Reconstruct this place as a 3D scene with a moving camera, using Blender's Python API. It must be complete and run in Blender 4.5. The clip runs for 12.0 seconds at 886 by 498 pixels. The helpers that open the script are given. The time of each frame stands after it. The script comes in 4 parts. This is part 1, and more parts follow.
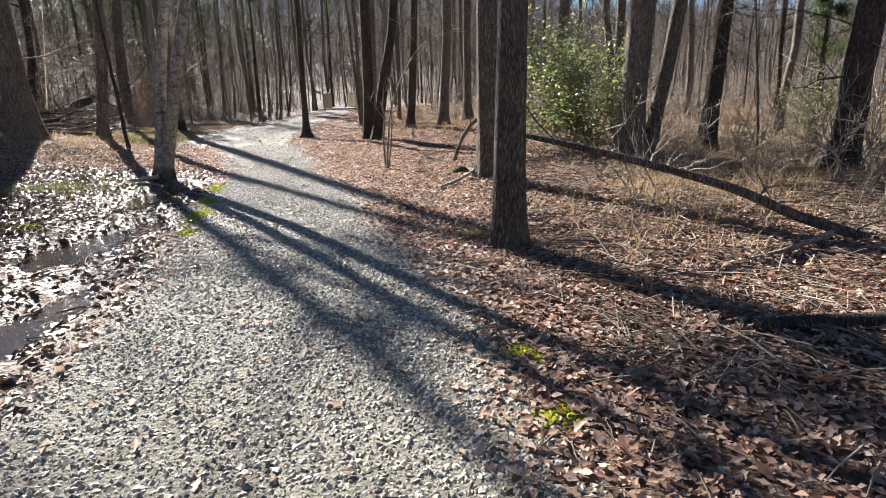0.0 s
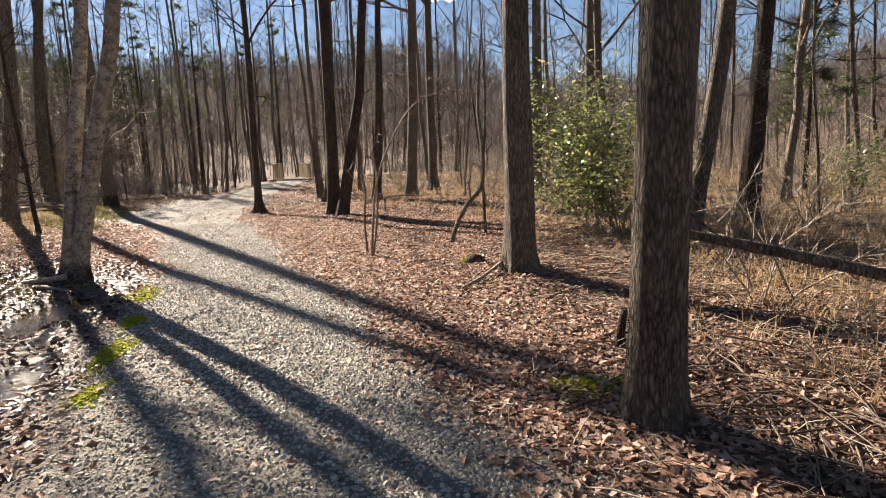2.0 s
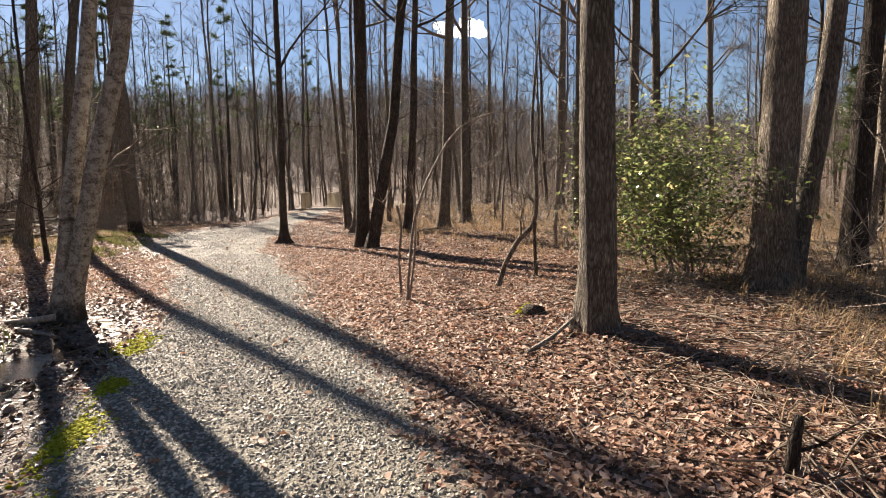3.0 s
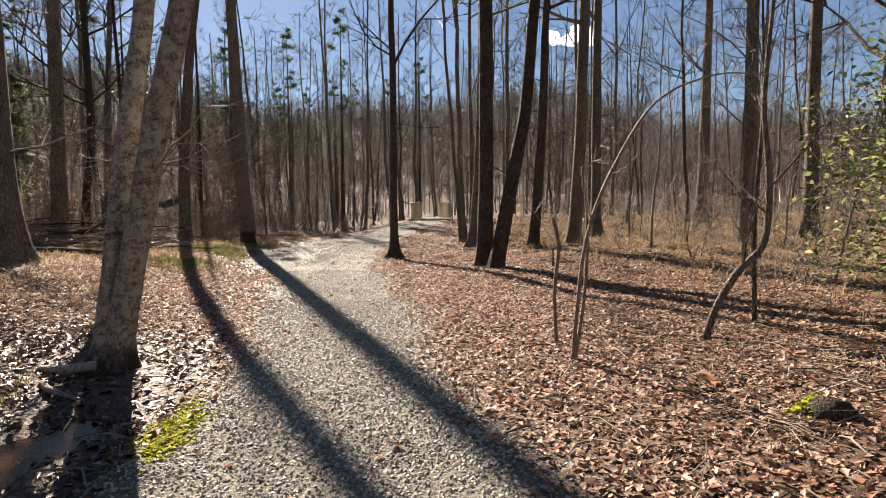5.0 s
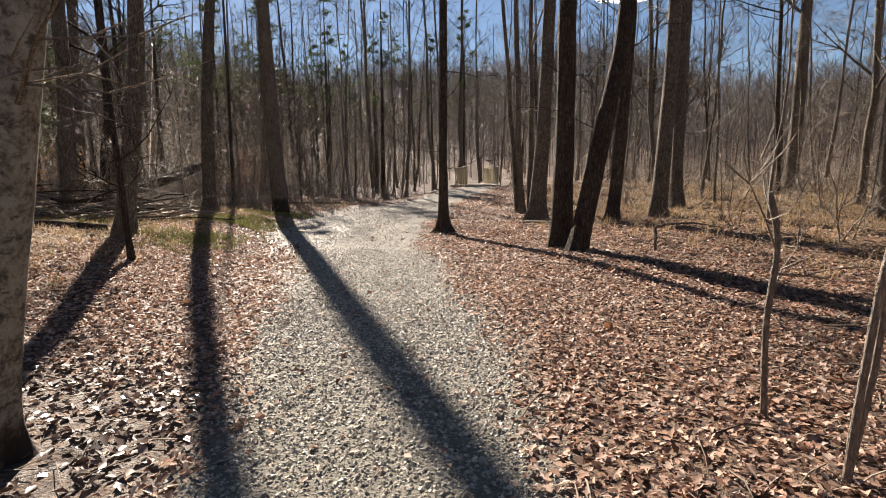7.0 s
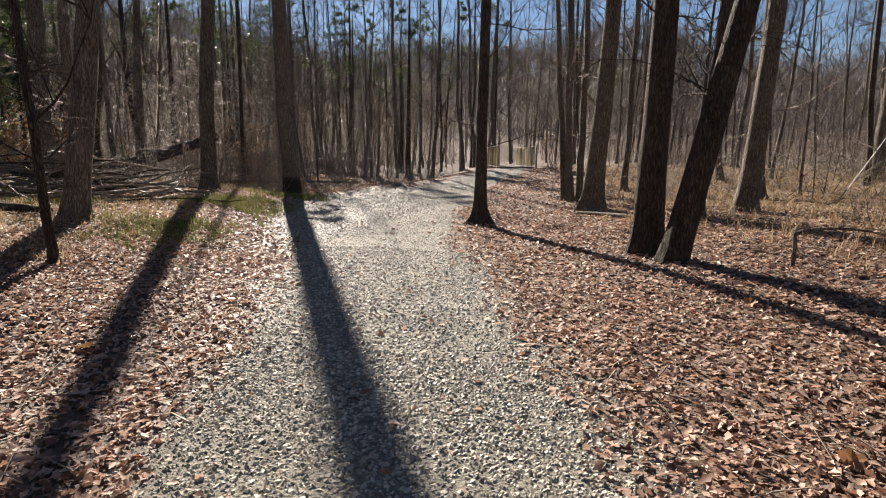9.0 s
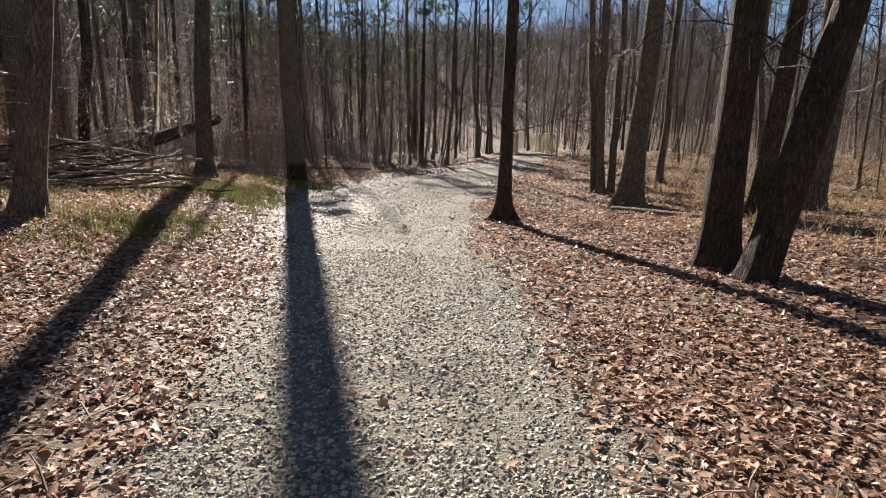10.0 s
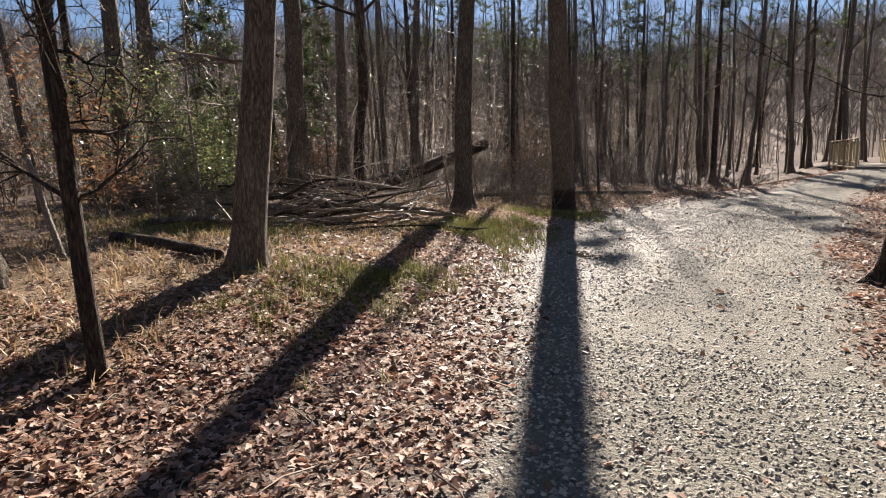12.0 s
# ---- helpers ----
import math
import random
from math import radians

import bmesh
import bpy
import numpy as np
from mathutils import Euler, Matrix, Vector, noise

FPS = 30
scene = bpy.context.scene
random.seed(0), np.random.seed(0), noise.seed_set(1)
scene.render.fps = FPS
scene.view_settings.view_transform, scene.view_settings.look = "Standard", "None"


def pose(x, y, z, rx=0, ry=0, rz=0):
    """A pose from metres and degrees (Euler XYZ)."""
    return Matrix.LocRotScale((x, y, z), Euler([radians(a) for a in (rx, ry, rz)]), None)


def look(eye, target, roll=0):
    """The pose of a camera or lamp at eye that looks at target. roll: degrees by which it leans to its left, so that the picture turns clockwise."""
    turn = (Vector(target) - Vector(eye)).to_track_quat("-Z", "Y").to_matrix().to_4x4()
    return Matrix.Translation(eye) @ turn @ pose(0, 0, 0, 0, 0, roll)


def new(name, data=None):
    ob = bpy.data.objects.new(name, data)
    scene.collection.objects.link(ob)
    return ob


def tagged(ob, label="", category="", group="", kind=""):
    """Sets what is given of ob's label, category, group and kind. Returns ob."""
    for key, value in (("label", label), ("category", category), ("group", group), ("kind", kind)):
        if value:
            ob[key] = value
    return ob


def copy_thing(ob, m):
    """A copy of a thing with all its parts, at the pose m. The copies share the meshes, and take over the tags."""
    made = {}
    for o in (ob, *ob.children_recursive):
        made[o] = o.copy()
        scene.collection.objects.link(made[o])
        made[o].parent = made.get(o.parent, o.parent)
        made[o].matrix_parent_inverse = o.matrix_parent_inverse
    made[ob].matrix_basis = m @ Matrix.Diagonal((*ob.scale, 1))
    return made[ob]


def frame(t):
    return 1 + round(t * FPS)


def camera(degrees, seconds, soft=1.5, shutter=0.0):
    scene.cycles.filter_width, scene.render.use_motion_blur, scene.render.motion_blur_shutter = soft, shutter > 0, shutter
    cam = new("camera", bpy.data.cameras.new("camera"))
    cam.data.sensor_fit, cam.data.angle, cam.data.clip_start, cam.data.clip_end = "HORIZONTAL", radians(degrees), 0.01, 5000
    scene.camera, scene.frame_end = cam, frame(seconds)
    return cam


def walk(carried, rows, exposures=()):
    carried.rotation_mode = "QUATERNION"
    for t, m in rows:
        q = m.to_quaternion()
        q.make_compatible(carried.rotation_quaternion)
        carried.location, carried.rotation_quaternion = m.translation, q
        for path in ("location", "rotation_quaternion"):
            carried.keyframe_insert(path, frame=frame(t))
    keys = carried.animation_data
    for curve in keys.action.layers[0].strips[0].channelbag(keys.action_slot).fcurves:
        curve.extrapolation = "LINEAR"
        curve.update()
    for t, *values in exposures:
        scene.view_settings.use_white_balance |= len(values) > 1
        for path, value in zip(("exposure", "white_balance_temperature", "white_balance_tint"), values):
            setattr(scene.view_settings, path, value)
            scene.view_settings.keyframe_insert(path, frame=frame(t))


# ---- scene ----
cam = camera(76.4, 12.0, soft=1.0)
METRES, EYE, TILT, LEAN, TURN = 16.5, 1.5, 0.0, 0.0, 0.0
ROWS = [
    (0.0, 0.0, 0.0, 0.0, -0.35, -14.96, 1.3),
    (0.5, -0.0186, 0.0362, 0.0011, -4.61, -13.56, 1.95),
    (1.0, -0.0323, 0.0733, 0.0012, -8.4, -13.03, 1.96),
    (1.5, -0.0449, 0.1131, 0.0028, -5.95, -10.5, 2.69),
    (2.0, -0.0511, 0.1513, 0.0039, -5.8, -8.47, 2.01),
    (2.5, -0.0571, 0.1924, 0.0042, -4.78, -6.42, 1.5),
    (4.5, -0.0879, 0.3532, 0.0024, 4.37, -4.22, 0.38),
    (5.0, -0.1002, 0.3909, 0.003, 7.6, -3.97, 0.73),
    (5.5, -0.1121, 0.4292, 0.0041, 10.22, -4.14, 1.09),
    (6.0, -0.1269, 0.4678, 0.0042, 11.43, -4.94, 1.17),
    (6.5, -0.1383, 0.5081, 0.0047, 11.67, -6.18, 0.96),
    (7.0, -0.1519, 0.5478, 0.0043, 11.58, -7.43, 0.63),
    (9.0, -0.2016, 0.7062, 0.0018, 14.12, -9.41, -0.58),
    (9.5, -0.2158, 0.7492, 0.0024, 14.39, -10.06, -0.86),
    (10.0, -0.2308, 0.7921, 0.0022, 15.44, -10.84, -1.13),
    (10.5, -0.2467, 0.8329, 0.0034, 17.88, -11.41, -1.24),
    (11.0, -0.2659, 0.8723, 0.004, 23.71, -11.49, -0.79),
    (11.5, -0.2889, 0.9087, 0.0053, 32.28, -10.55, 0.25),
    (12.0, -0.31, 0.9435, 0.006, 42.18, -8.77, 1.55),
]
walk(cam, [(t, pose(0, 0, EYE, TILT, LEAN, TURN) @ pose(METRES * x, METRES * y, METRES * z, 90 + pitch, roll, yaw)) for t, x, y, z, yaw, pitch, roll in ROWS],
     exposures=[(0.0, 2.05, 5800, 11), (1.5, 1.97, 6700, 15), (5.0, 1.73, 6700, 16), (9.5, 1.52, 6250, 14), (12.0, 1.6, 6250, 16)])

# ---- daylight ----
AZ, EL = radians(31.2), radians(31)          # the sun stands left of straight ahead
world = bpy.data.worlds.new("sky")
scene.world = world
world.use_nodes = True
wn = world.node_tree
sky = wn.nodes.new("ShaderNodeTexSky")
sky.sky_type = 'NISHITA'
sky.sun_disc = False
sky.sun_elevation, sky.sun_rotation = EL, -AZ
sky.air_density, sky.dust_density, sky.ozone_density = 1.0, 0.1, 3.0
wn.links.new(sky.outputs[0], wn.nodes["Background"].inputs[0])
wn.nodes["Background"].inputs[1].default_value = 0.0295
sun = new("sun", bpy.data.lights.new("sun", 'SUN'))
sun.data.energy, sun.data.angle, sun.data.color = 5.0, radians(0.6), (1.0, 0.89, 0.73)
sun.matrix_world = look((-math.sin(AZ) * math.cos(EL) * 60, math.cos(AZ) * math.cos(EL) * 60, math.sin(EL) * 60), (0, 0, 0))

rng = np.random.default_rng(7)


# ---- materials ----
class Mat:
    """A small helper round a node material."""

    def __init__(self, name):
        self.m = bpy.data.materials.new(name)
        self.m.use_nodes = True
        self.t = self.m.node_tree
        self.b = self.t.nodes["Principled BSDF"]
        self.out = self.t.nodes["Material Output"]

    def node(self, kind, **values):
        n = self.t.nodes.new(kind)
        for k, v in values.items():
            if k in n.inputs:
                n.inputs[k].default_value = v
        return n

    def link(self, a, b):
        self.t.links.new(a, b)

    def coords(self, sx=1, sy=1, sz=1):
        tc = self.node("ShaderNodeTexCoord")
        mp = self.node("ShaderNodeMapping")
        mp.inputs["Scale"].default_value = (sx, sy, sz)
        self.link(tc.outputs["Object"], mp.inputs["Vector"])
        return mp.outputs[0]

    def noise(self, vec, scale, detail=6, rough=0.6, distort=0.0):
        n = self.node("ShaderNodeTexNoise", Scale=scale, Detail=detail, Roughness=rough, Distortion=distort)
        self.link(vec, n.inputs["Vector"])
        return n.outputs[0]

    def ramp(self, fac, stops, mode='LINEAR'):
        r = self.node("ShaderNodeValToRGB")
        r.color_ramp.interpolation = mode
        e = r.color_ramp.elements
        while len(e) < len(stops):
            e.new(0.5)
        for i, (p, c) in enumerate(stops):
            e[i].position = p
            e[i].color = (*c, 1) if len(c) == 3 else c
        self.link(fac, r.inputs[0])
        return r.outputs[0]

    def mix(self, fac, a, b, mode='MIX'):
        n = self.node("ShaderNodeMix")
        n.data_type, n.blend_type = 'RGBA', mode
        for slot, val in ((0, fac), (6, a), (7, b)):
            if hasattr(val, "is_output"):
                self.link(val, n.inputs[slot])
            else:
                n.inputs[slot].default_value = val if slot == 0 else (*val, 1)
        return n.outputs[2]

    def maths(self, op, a, b=0.0):
        n = self.node("ShaderNodeMath")
        n.operation = op
        for slot, val in ((0, a), (1, b)):
            if hasattr(val, "is_output"):
                self.link(val, n.inputs[slot])
            else:
                n.inputs[slot].default_value = val
        return n.outputs[0]

    def bump(self, height, strength=0.5, dist=0.02):
        n = self.node("ShaderNodeBump", Strength=strength, Distance=dist)
        self.link(height, n.inputs["Height"])
        self.link(n.outputs[0], self.b.inputs["Normal"])

    def set(self, color=None, rough=None, spec=None):
        for key, val in (("Base Color", color), ("Roughness", rough), ("Specular IOR Level", spec)):
            if val is None:
                continue
            if hasattr(val, "is_output"):
                self.link(val, self.b.inputs[key])
            else:
                self.b.inputs[key].default_value = (*val, 1) if key == "Base Color" else val
        return self.m


def bark(name, dark, mid, light, stretch=0.18, scale=9.0, furrow=0.6, patches=0.0, moss=0.0, dark_foot=0.0, rough=0.88):
    k = Mat(name)
    v = k.coords(1, 1, stretch)
    w = k.coords()
    vo = k.node("ShaderNodeTexVoronoi", Scale=scale * 5.0)
    vo.feature = 'DISTANCE_TO_EDGE'
    warp = k.node("ShaderNodeVectorMath")
    warp.operation = 'MULTIPLY_ADD'
    nz = k.node("ShaderNodeTexNoise", Scale=5.0, Detail=4.0)
    k.link(v, nz.inputs["Vector"])
    k.link(nz.outputs[1], warp.inputs[0])
    warp.inputs[1].default_value = (0.2, 0.2, 0.2)
    k.link(v, warp.inputs[2])
    k.link(warp.outputs[0], vo.inputs["Vector"])
    nf = k.noise(v, scale * 2.6, 7, 0.62, 0.4)
    crack = k.maths('MINIMUM', k.maths('MULTIPLY', k.maths('ABSOLUTE', k.maths('SUBTRACT', nf, 0.5)), 5.5), 1.0)
    plate = k.maths('MINIMUM', k.maths('MULTIPLY', vo.outputs["Distance"], 2.6), 1.0)
    ridge = k.maths('ADD', k.maths('MULTIPLY', crack, 0.45), k.maths('MULTIPLY', plate, 0.55))
    grain = k.noise(v, scale * 5, 8, 0.7)
    big = k.noise(w, 2.3, 4, 0.6)
    hgt = k.maths('ADD', k.maths('MULTIPLY', ridge, furrow), k.maths('MULTIPLY', grain, 1.0))
    # furrows darkened in the colour as well, since bump shading alone stays faint
    col = k.ramp(k.maths('ADD', k.maths('ADD', k.maths('MULTIPLY', ridge, 0.42), k.maths('MULTIPLY', grain, 0.38)), k.maths('MULTIPLY', big, 0.25)),
                 [(0.3, dark), (0.5, mid), (0.72, light)])
    if patches:
        spot = k.ramp(k.noise(w, 9, 6, 0.72, 0.1), [(0.44, (0, 0, 0)), (0.58, (1, 1, 1))])
        col = k.mix(k.maths('MULTIPLY', spot, patches), col, (0.42, 0.41, 0.365))
        spot2 = k.ramp(k.noise(k.coords(1, 1, 1.5), 9.0, 5, 0.7, 0.1), [(0.55, (0, 0, 0)), (0.64, (1, 1, 1))])
        col = k.mix(k.maths('MULTIPLY', spot2, 0.8), col, (0.045, 0.036, 0.028))
    if moss:
        mm = k.ramp(k.noise(w, 4.0, 5, 0.65), [(0.56, (0, 0, 0)), (0.66, (1, 1, 1))])
        col = k.mix(k.maths('MULTIPLY', mm, moss), col, (0.09, 0.10, 0.035))
    if dark_foot:       # darker foot below a ragged edge; a water mark on the tall trunk
        sp = k.node("ShaderNodeSeparateXYZ")
        k.link(w, sp.inputs[0])
        edge = k.maths('ADD', sp.outputs[2], k.maths('MULTIPLY', k.noise(w, 6.0, 5, 0.65), 0.6))
        col = k.mix(k.ramp(edge, [(dark_foot, (1, 1, 1)), (dark_foot + 0.2, (0, 0, 0))]), col, (0.04, 0.034, 0.026))
    tint = k.node("ShaderNodeObjectInfo")
    col = k.mix(1.0, col, k.ramp(tint.outputs["Random"], [(0, (0.78, 0.76, 0.74)), (1, (1.15, 1.1, 1.05))]), 'MULTIPLY')
    k.bump(hgt, 1.0, 0.045 * furrow + 0.008)
    return k.set(col, rough, 0.25 if rough > 0.7 else 0.5)


BARK_FURROWED = bark("furrowed_bark", (0.05, 0.043, 0.034), (0.23, 0.20, 0.16), (0.48, 0.435, 0.36), 0.24, 8.5, 1.0, 0, 0.25)
BARK_GREY = bark("grey_bark", (0.06, 0.05, 0.04), (0.21, 0.185, 0.15), (0.42, 0.38, 0.32), 0.2, 8.0, 0.7, 0, 0.2)
BARK_DARK = bark("dark_bark", (0.025, 0.02, 0.016), (0.095, 0.077, 0.06), (0.21, 0.178, 0.145), 0.2, 8.0, 0.8, 0, 0.12)
BARK_LICHEN = bark("lichen_bark", (0.08, 0.067, 0.055), (0.24, 0.215, 0.18), (0.38, 0.35, 0.30), 0.7, 6.0, 0.16, 0.7, 0.0, 0.42)
BARK_STAINED = bark("water_stained_bark", (0.06, 0.05, 0.04), (0.18, 0.155, 0.125), (0.30, 0.27, 0.225), 0.2, 8.0, 0.5, 0, 0.1, 0.86)
BARK_TWIG = bark("twig_bark", (0.12, 0.095, 0.075), (0.26, 0.215, 0.17), (0.42, 0.36, 0.29), 0.3, 12.0, 0.25, rough=0.65)
BARK_PALE = bark("pale_dead_wood", (0.12, 0.10, 0.075), (0.30, 0.255, 0.20), (0.50, 0.45, 0.37), 0.15, 10.0, 0.3, rough=0.55)


def island(name, stops, rough=0.75, spec=0.3, trans=0.0, streak=0.0):
    """Pieces that each take a colour of their own."""
    k = Mat(name)
    g = k.node("ShaderNodeNewGeometry")
    col = k.ramp(g.outputs["Random Per Island"], stops)
    n = k.noise(k.coords(), 35.0, 4, 0.6)
    col = k.mix(0.55, col, k.ramp(n, [(0.25, (0.45, 0.43, 0.42)), (0.75, (1.25, 1.2, 1.15))]), 'MULTIPLY')
    k.set(col, rough, spec)
    if trans:
        tr = k.node("ShaderNodeBsdfTranslucent")
        k.link(col, tr.inputs[0])
        ms = k.node("ShaderNodeMixShader")
        ms.inputs[0].default_value = trans
        k.link(k.b.outputs[0], ms.inputs[1])
        k.link(tr.outputs[0], ms.inputs[2])
        k.link(ms.outputs[0], k.out.inputs[0])
    return k.m


LEAF = island("dead_leaf", [(0.0, (0.09, 0.05, 0.035)), (0.22, (0.25, 0.145, 0.10)), (0.45, (0.44, 0.285, 0.205)), (0.62, (0.58, 0.41, 0.31)),
                            (0.72, (0.33, 0.16, 0.10)), (0.86, (0.62, 0.46, 0.36)), (1.0, (0.48, 0.40, 0.35))], 0.62, 0.35, 0.3)
WET_LEAF = island("wet_leaf", [(0.0, (0.035, 0.022, 0.016)), (0.4, (0.085, 0.05, 0.036)), (0.75, (0.15, 0.095, 0.07)), (1.0, (0.32, 0.22, 0.17))], 0.36, 0.42, 0.15)
STONE = island("gravel_stone", [(0.0, (0.09, 0.084, 0.072)), (0.3, (0.23, 0.215, 0.176)), (0.65, (0.39, 0.366, 0.298)), (0.9, (0.57, 0.533, 0.437)), (1.0, (0.31, 0.235, 0.16))], 0.58, 0.4)
DRY_GRASS = island("dry_grass", [(0.0, (0.26, 0.175, 0.09)), (0.4, (0.42, 0.30, 0.165)), (0.8, (0.55, 0.43, 0.26)), (1.0, (0.34, 0.20, 0.11))], 0.6, 0.3, 0.35)
GREEN_GRASS = island("green_grass", [(0.0, (0.10, 0.125, 0.03)), (0.5, (0.17, 0.19, 0.05)), (0.8, (0.30, 0.26, 0.10)), (1.0, (0.13, 0.16, 0.035))], 0.65, 0.25, 0.3)
GREEN_LEAF = island("evergreen_leaf", [(0.0, (0.09, 0.13, 0.045)), (0.5, (0.21, 0.27, 0.10)), (0.85, (0.38, 0.42, 0.17)), (1.0, (0.55, 0.48, 0.24))], 0.25, 0.6, 0.55)
NEEDLE = island("pine_needle", [(0.0, (0.05, 0.08, 0.03)), (0.6, (0.09, 0.125, 0.05)), (1.0, (0.17, 0.19, 0.085))], 0.45, 0.4, 0.35)
BEECH_LEAF = island("withered_beech_leaf", [(0.0, (0.28, 0.14, 0.06)), (0.5, (0.40, 0.22, 0.11)), (1.0, (0.48, 0.31, 0.18))], 0.6, 0.3, 0.35)
MOSS = island("moss", [(0.0, (0.18, 0.20, 0.012)), (0.6, (0.32, 0.34, 0.02)), (1.0, (0.42, 0.40, 0.05))], 0.9, 0.1, 0.15)
TWIG = island("twig_litter", [(0.0, (0.10, 0.075, 0.055)), (0.5, (0.20, 0.16, 0.12)), (1.0, (0.36, 0.31, 0.25))], 0.8, 0.2)
FARWOOD = island("far_wood", [(0.0, (0.09, 0.08, 0.075)), (0.5, (0.15, 0.134, 0.125)), (1.0, (0.24, 0.215, 0.20))], 0.7, 0.2, 0.15)
PALE_THICKET = island("pale_brush", [(0.0, (0.05, 0.042, 0.034)), (0.5, (0.17, 0.145, 0.117)), (0.85, (0.40, 0.35, 0.29)), (1.0, (0.60, 0.54, 0.45))], 0.45, 0.45, 0.3)
THICKET = island("thicket_wood", [(0.0, (0.05, 0.042, 0.036)), (0.5, (0.15, 0.127, 0.106)), (0.85, (0.34, 0.29, 0.245)), (1.0, (0.58, 0.51, 0.43))], 0.5, 0.45, 0.3)


def ground_material():
    k = Mat("forest_ground")
    v = k.coords()
    a = k.node("ShaderNodeAttribute")
    a.attribute_name = "zone"
    s = k.node("ShaderNodeSeparateColor")
    k.link(a.outputs["Color"], s.inputs[0])
    grain = k.noise(v, 60, 6, 0.7)
    mott = k.noise(v, 6, 6, 0.65)
    big = k.noise(v, 0.7, 4, 0.6)
    vo = k.node("ShaderNodeTexVoronoi", Scale=42.0)
    k.link(v, vo.inputs["Vector"])
    vl = k.node("ShaderNodeTexVoronoi", Scale=22.0)
    k.link(v, vl.inputs["Vector"])
    sep = k.node("ShaderNodeSeparateColor")
    k.link(vl.outputs["Color"], sep.inputs[0])
    leaf = k.ramp(sep.outputs[0], [(0.0, (0.04, 0.024, 0.015)), (0.35, (0.10, 0.058, 0.034)), (0.65, (0.16, 0.10, 0.06)), (1.0, (0.24, 0.16, 0.11))])
    leaf = k.mix(0.7, leaf, k.ramp(grain, [(0.3, (0.4, 0.4, 0.4)), (0.7, (1.2, 1.2, 1.2))]), 'MULTIPLY')
    grav = k.ramp(k.maths('ADD', k.maths('MULTIPLY', grain, 0.6), k.maths('MULTIPLY', mott, 0.4)),
                  [(0.3, (0.06, 0.056, 0.047)), (0.5, (0.175, 0.165, 0.135)), (0.7, (0.35, 0.33, 0.275))])
    grav = k.mix(0.5, grav, k.ramp(big, [(0.3, (0.7, 0.68, 0.62)), (0.7, (1.1, 1.08, 1.0))]), 'MULTIPLY')
    mud = k.ramp(mott, [(0.3, (0.035, 0.025, 0.018)), (0.7, (0.10, 0.075, 0.052))])
    gras = k.ramp(mott, [(0.3, (0.10, 0.062, 0.03)), (0.55, (0.19, 0.125, 0.06)), (0.75, (0.12, 0.105, 0.045))])
    col = k.mix(s.outputs[2], leaf, gras)
    col = k.mix(s.outputs[0], col, grav)
    wet = k.maths('MULTIPLY', s.outputs[1], k.ramp(mott, [(0.42, (0.12, 0.12, 0.12)), (0.6, (0.9, 0.9, 0.9))]))
    col = k.mix(wet, col, mud)
    rough = k.mix(wet, (0.85, 0.85, 0.85), (0.47, 0.47, 0.47))
    h = k.maths('ADD', k.maths('MULTIPLY', vo.outputs["Distance"], 0.6), k.maths('MULTIPLY', grain, 0.8))
    k.bump(h, 1.0, 0.02)
    return k.set(col, rough, 0.4)


GROUND = ground_material()


def water_material():
    k = Mat("puddle_water")
    v = k.coords()
    k.bump(k.noise(v, 14.0, 5, 0.6), 0.55, 0.012)
    return k.set(k.ramp(k.noise(v, 1.5, 4), [(0.3, (0.012, 0.008, 0.004)), (0.7, (0.045, 0.026, 0.01))]), 0.06, 0.6)


WATER = water_material()


def wood_material(name, a, b):
    k = Mat(name)
    n = k.noise(k.coords(1, 14, 14), 3.0, 6, 0.65)
    k.bump(n, 0.4, 0.004)
    return k.set(k.ramp(n, [(0.3, a), (0.7, b)]), 0.75, 0.25)


LUMBER = wood_material("new_lumber", (0.36, 0.30, 0.19), (0.50, 0.43, 0.29))
GREY_LUMBER = wood_material("weathered_lumber", (0.22, 0.19, 0.15), (0.40, 0.36, 0.30))


# ---- the lie of the land ----
def smooth(x, a, b):
    t = np.clip((np.asarray(x, float) - a) / (b - a), 0, 1)
    return t * t * (3 - 2 * t)


EDGE_Y = [-6, 0, 3.2, 10.5, 16.9, 20.7, 24.3, 30, 36, 44, 60]
EDGE_L = [-1.6, -2.0, -2.25, -4.3, -6.5, -7.9, -9.3, -10.4, -10.0, -8.4, -12]
EDGE_R = [1.6, 0.9, 0.35, -1.8, -3.9, -5.2, -6.1, -6.9, -6.9, -6.0, -9.6]


def left_edge(y):
    return sum(np.interp(np.asarray(y, float) + o, EDGE_Y, EDGE_L) for o in (-1.5, -0.7, 0, 0.7, 1.5)) / 5


def right_edge(y):
    return sum(np.interp(np.asarray(y, float) + o, EDGE_Y, EDGE_R) for o in (-1.5, -0.7, 0, 0.7, 1.5)) / 5


WAVES = [(rng.uniform(0.25, 1.0) * 2 ** i, rng.uniform(0, 6.28), rng.uniform(0, 6.28), 0.5 ** i) for i in range(5) for _ in range(4)]


def wobble(x, y):
    """Gentle unevenness, about -1 to 1."""
    z = 0
    for f, a, p, w in WAVES:
        z = z + w * np.sin(f * (x * math.cos(a) + y * math.sin(a)) + p)
    return z / 3.2


def mound(x, y, cx, cy, r, h):
    return h * np.exp(-((x - cx) ** 2 + (y - cy) ** 2) / (r * r))


def ditch_line(y):
    return left_edge(y) - 0.5 + 0.22 * np.sin(1.9 * np.asarray(y, float)) - 0.12


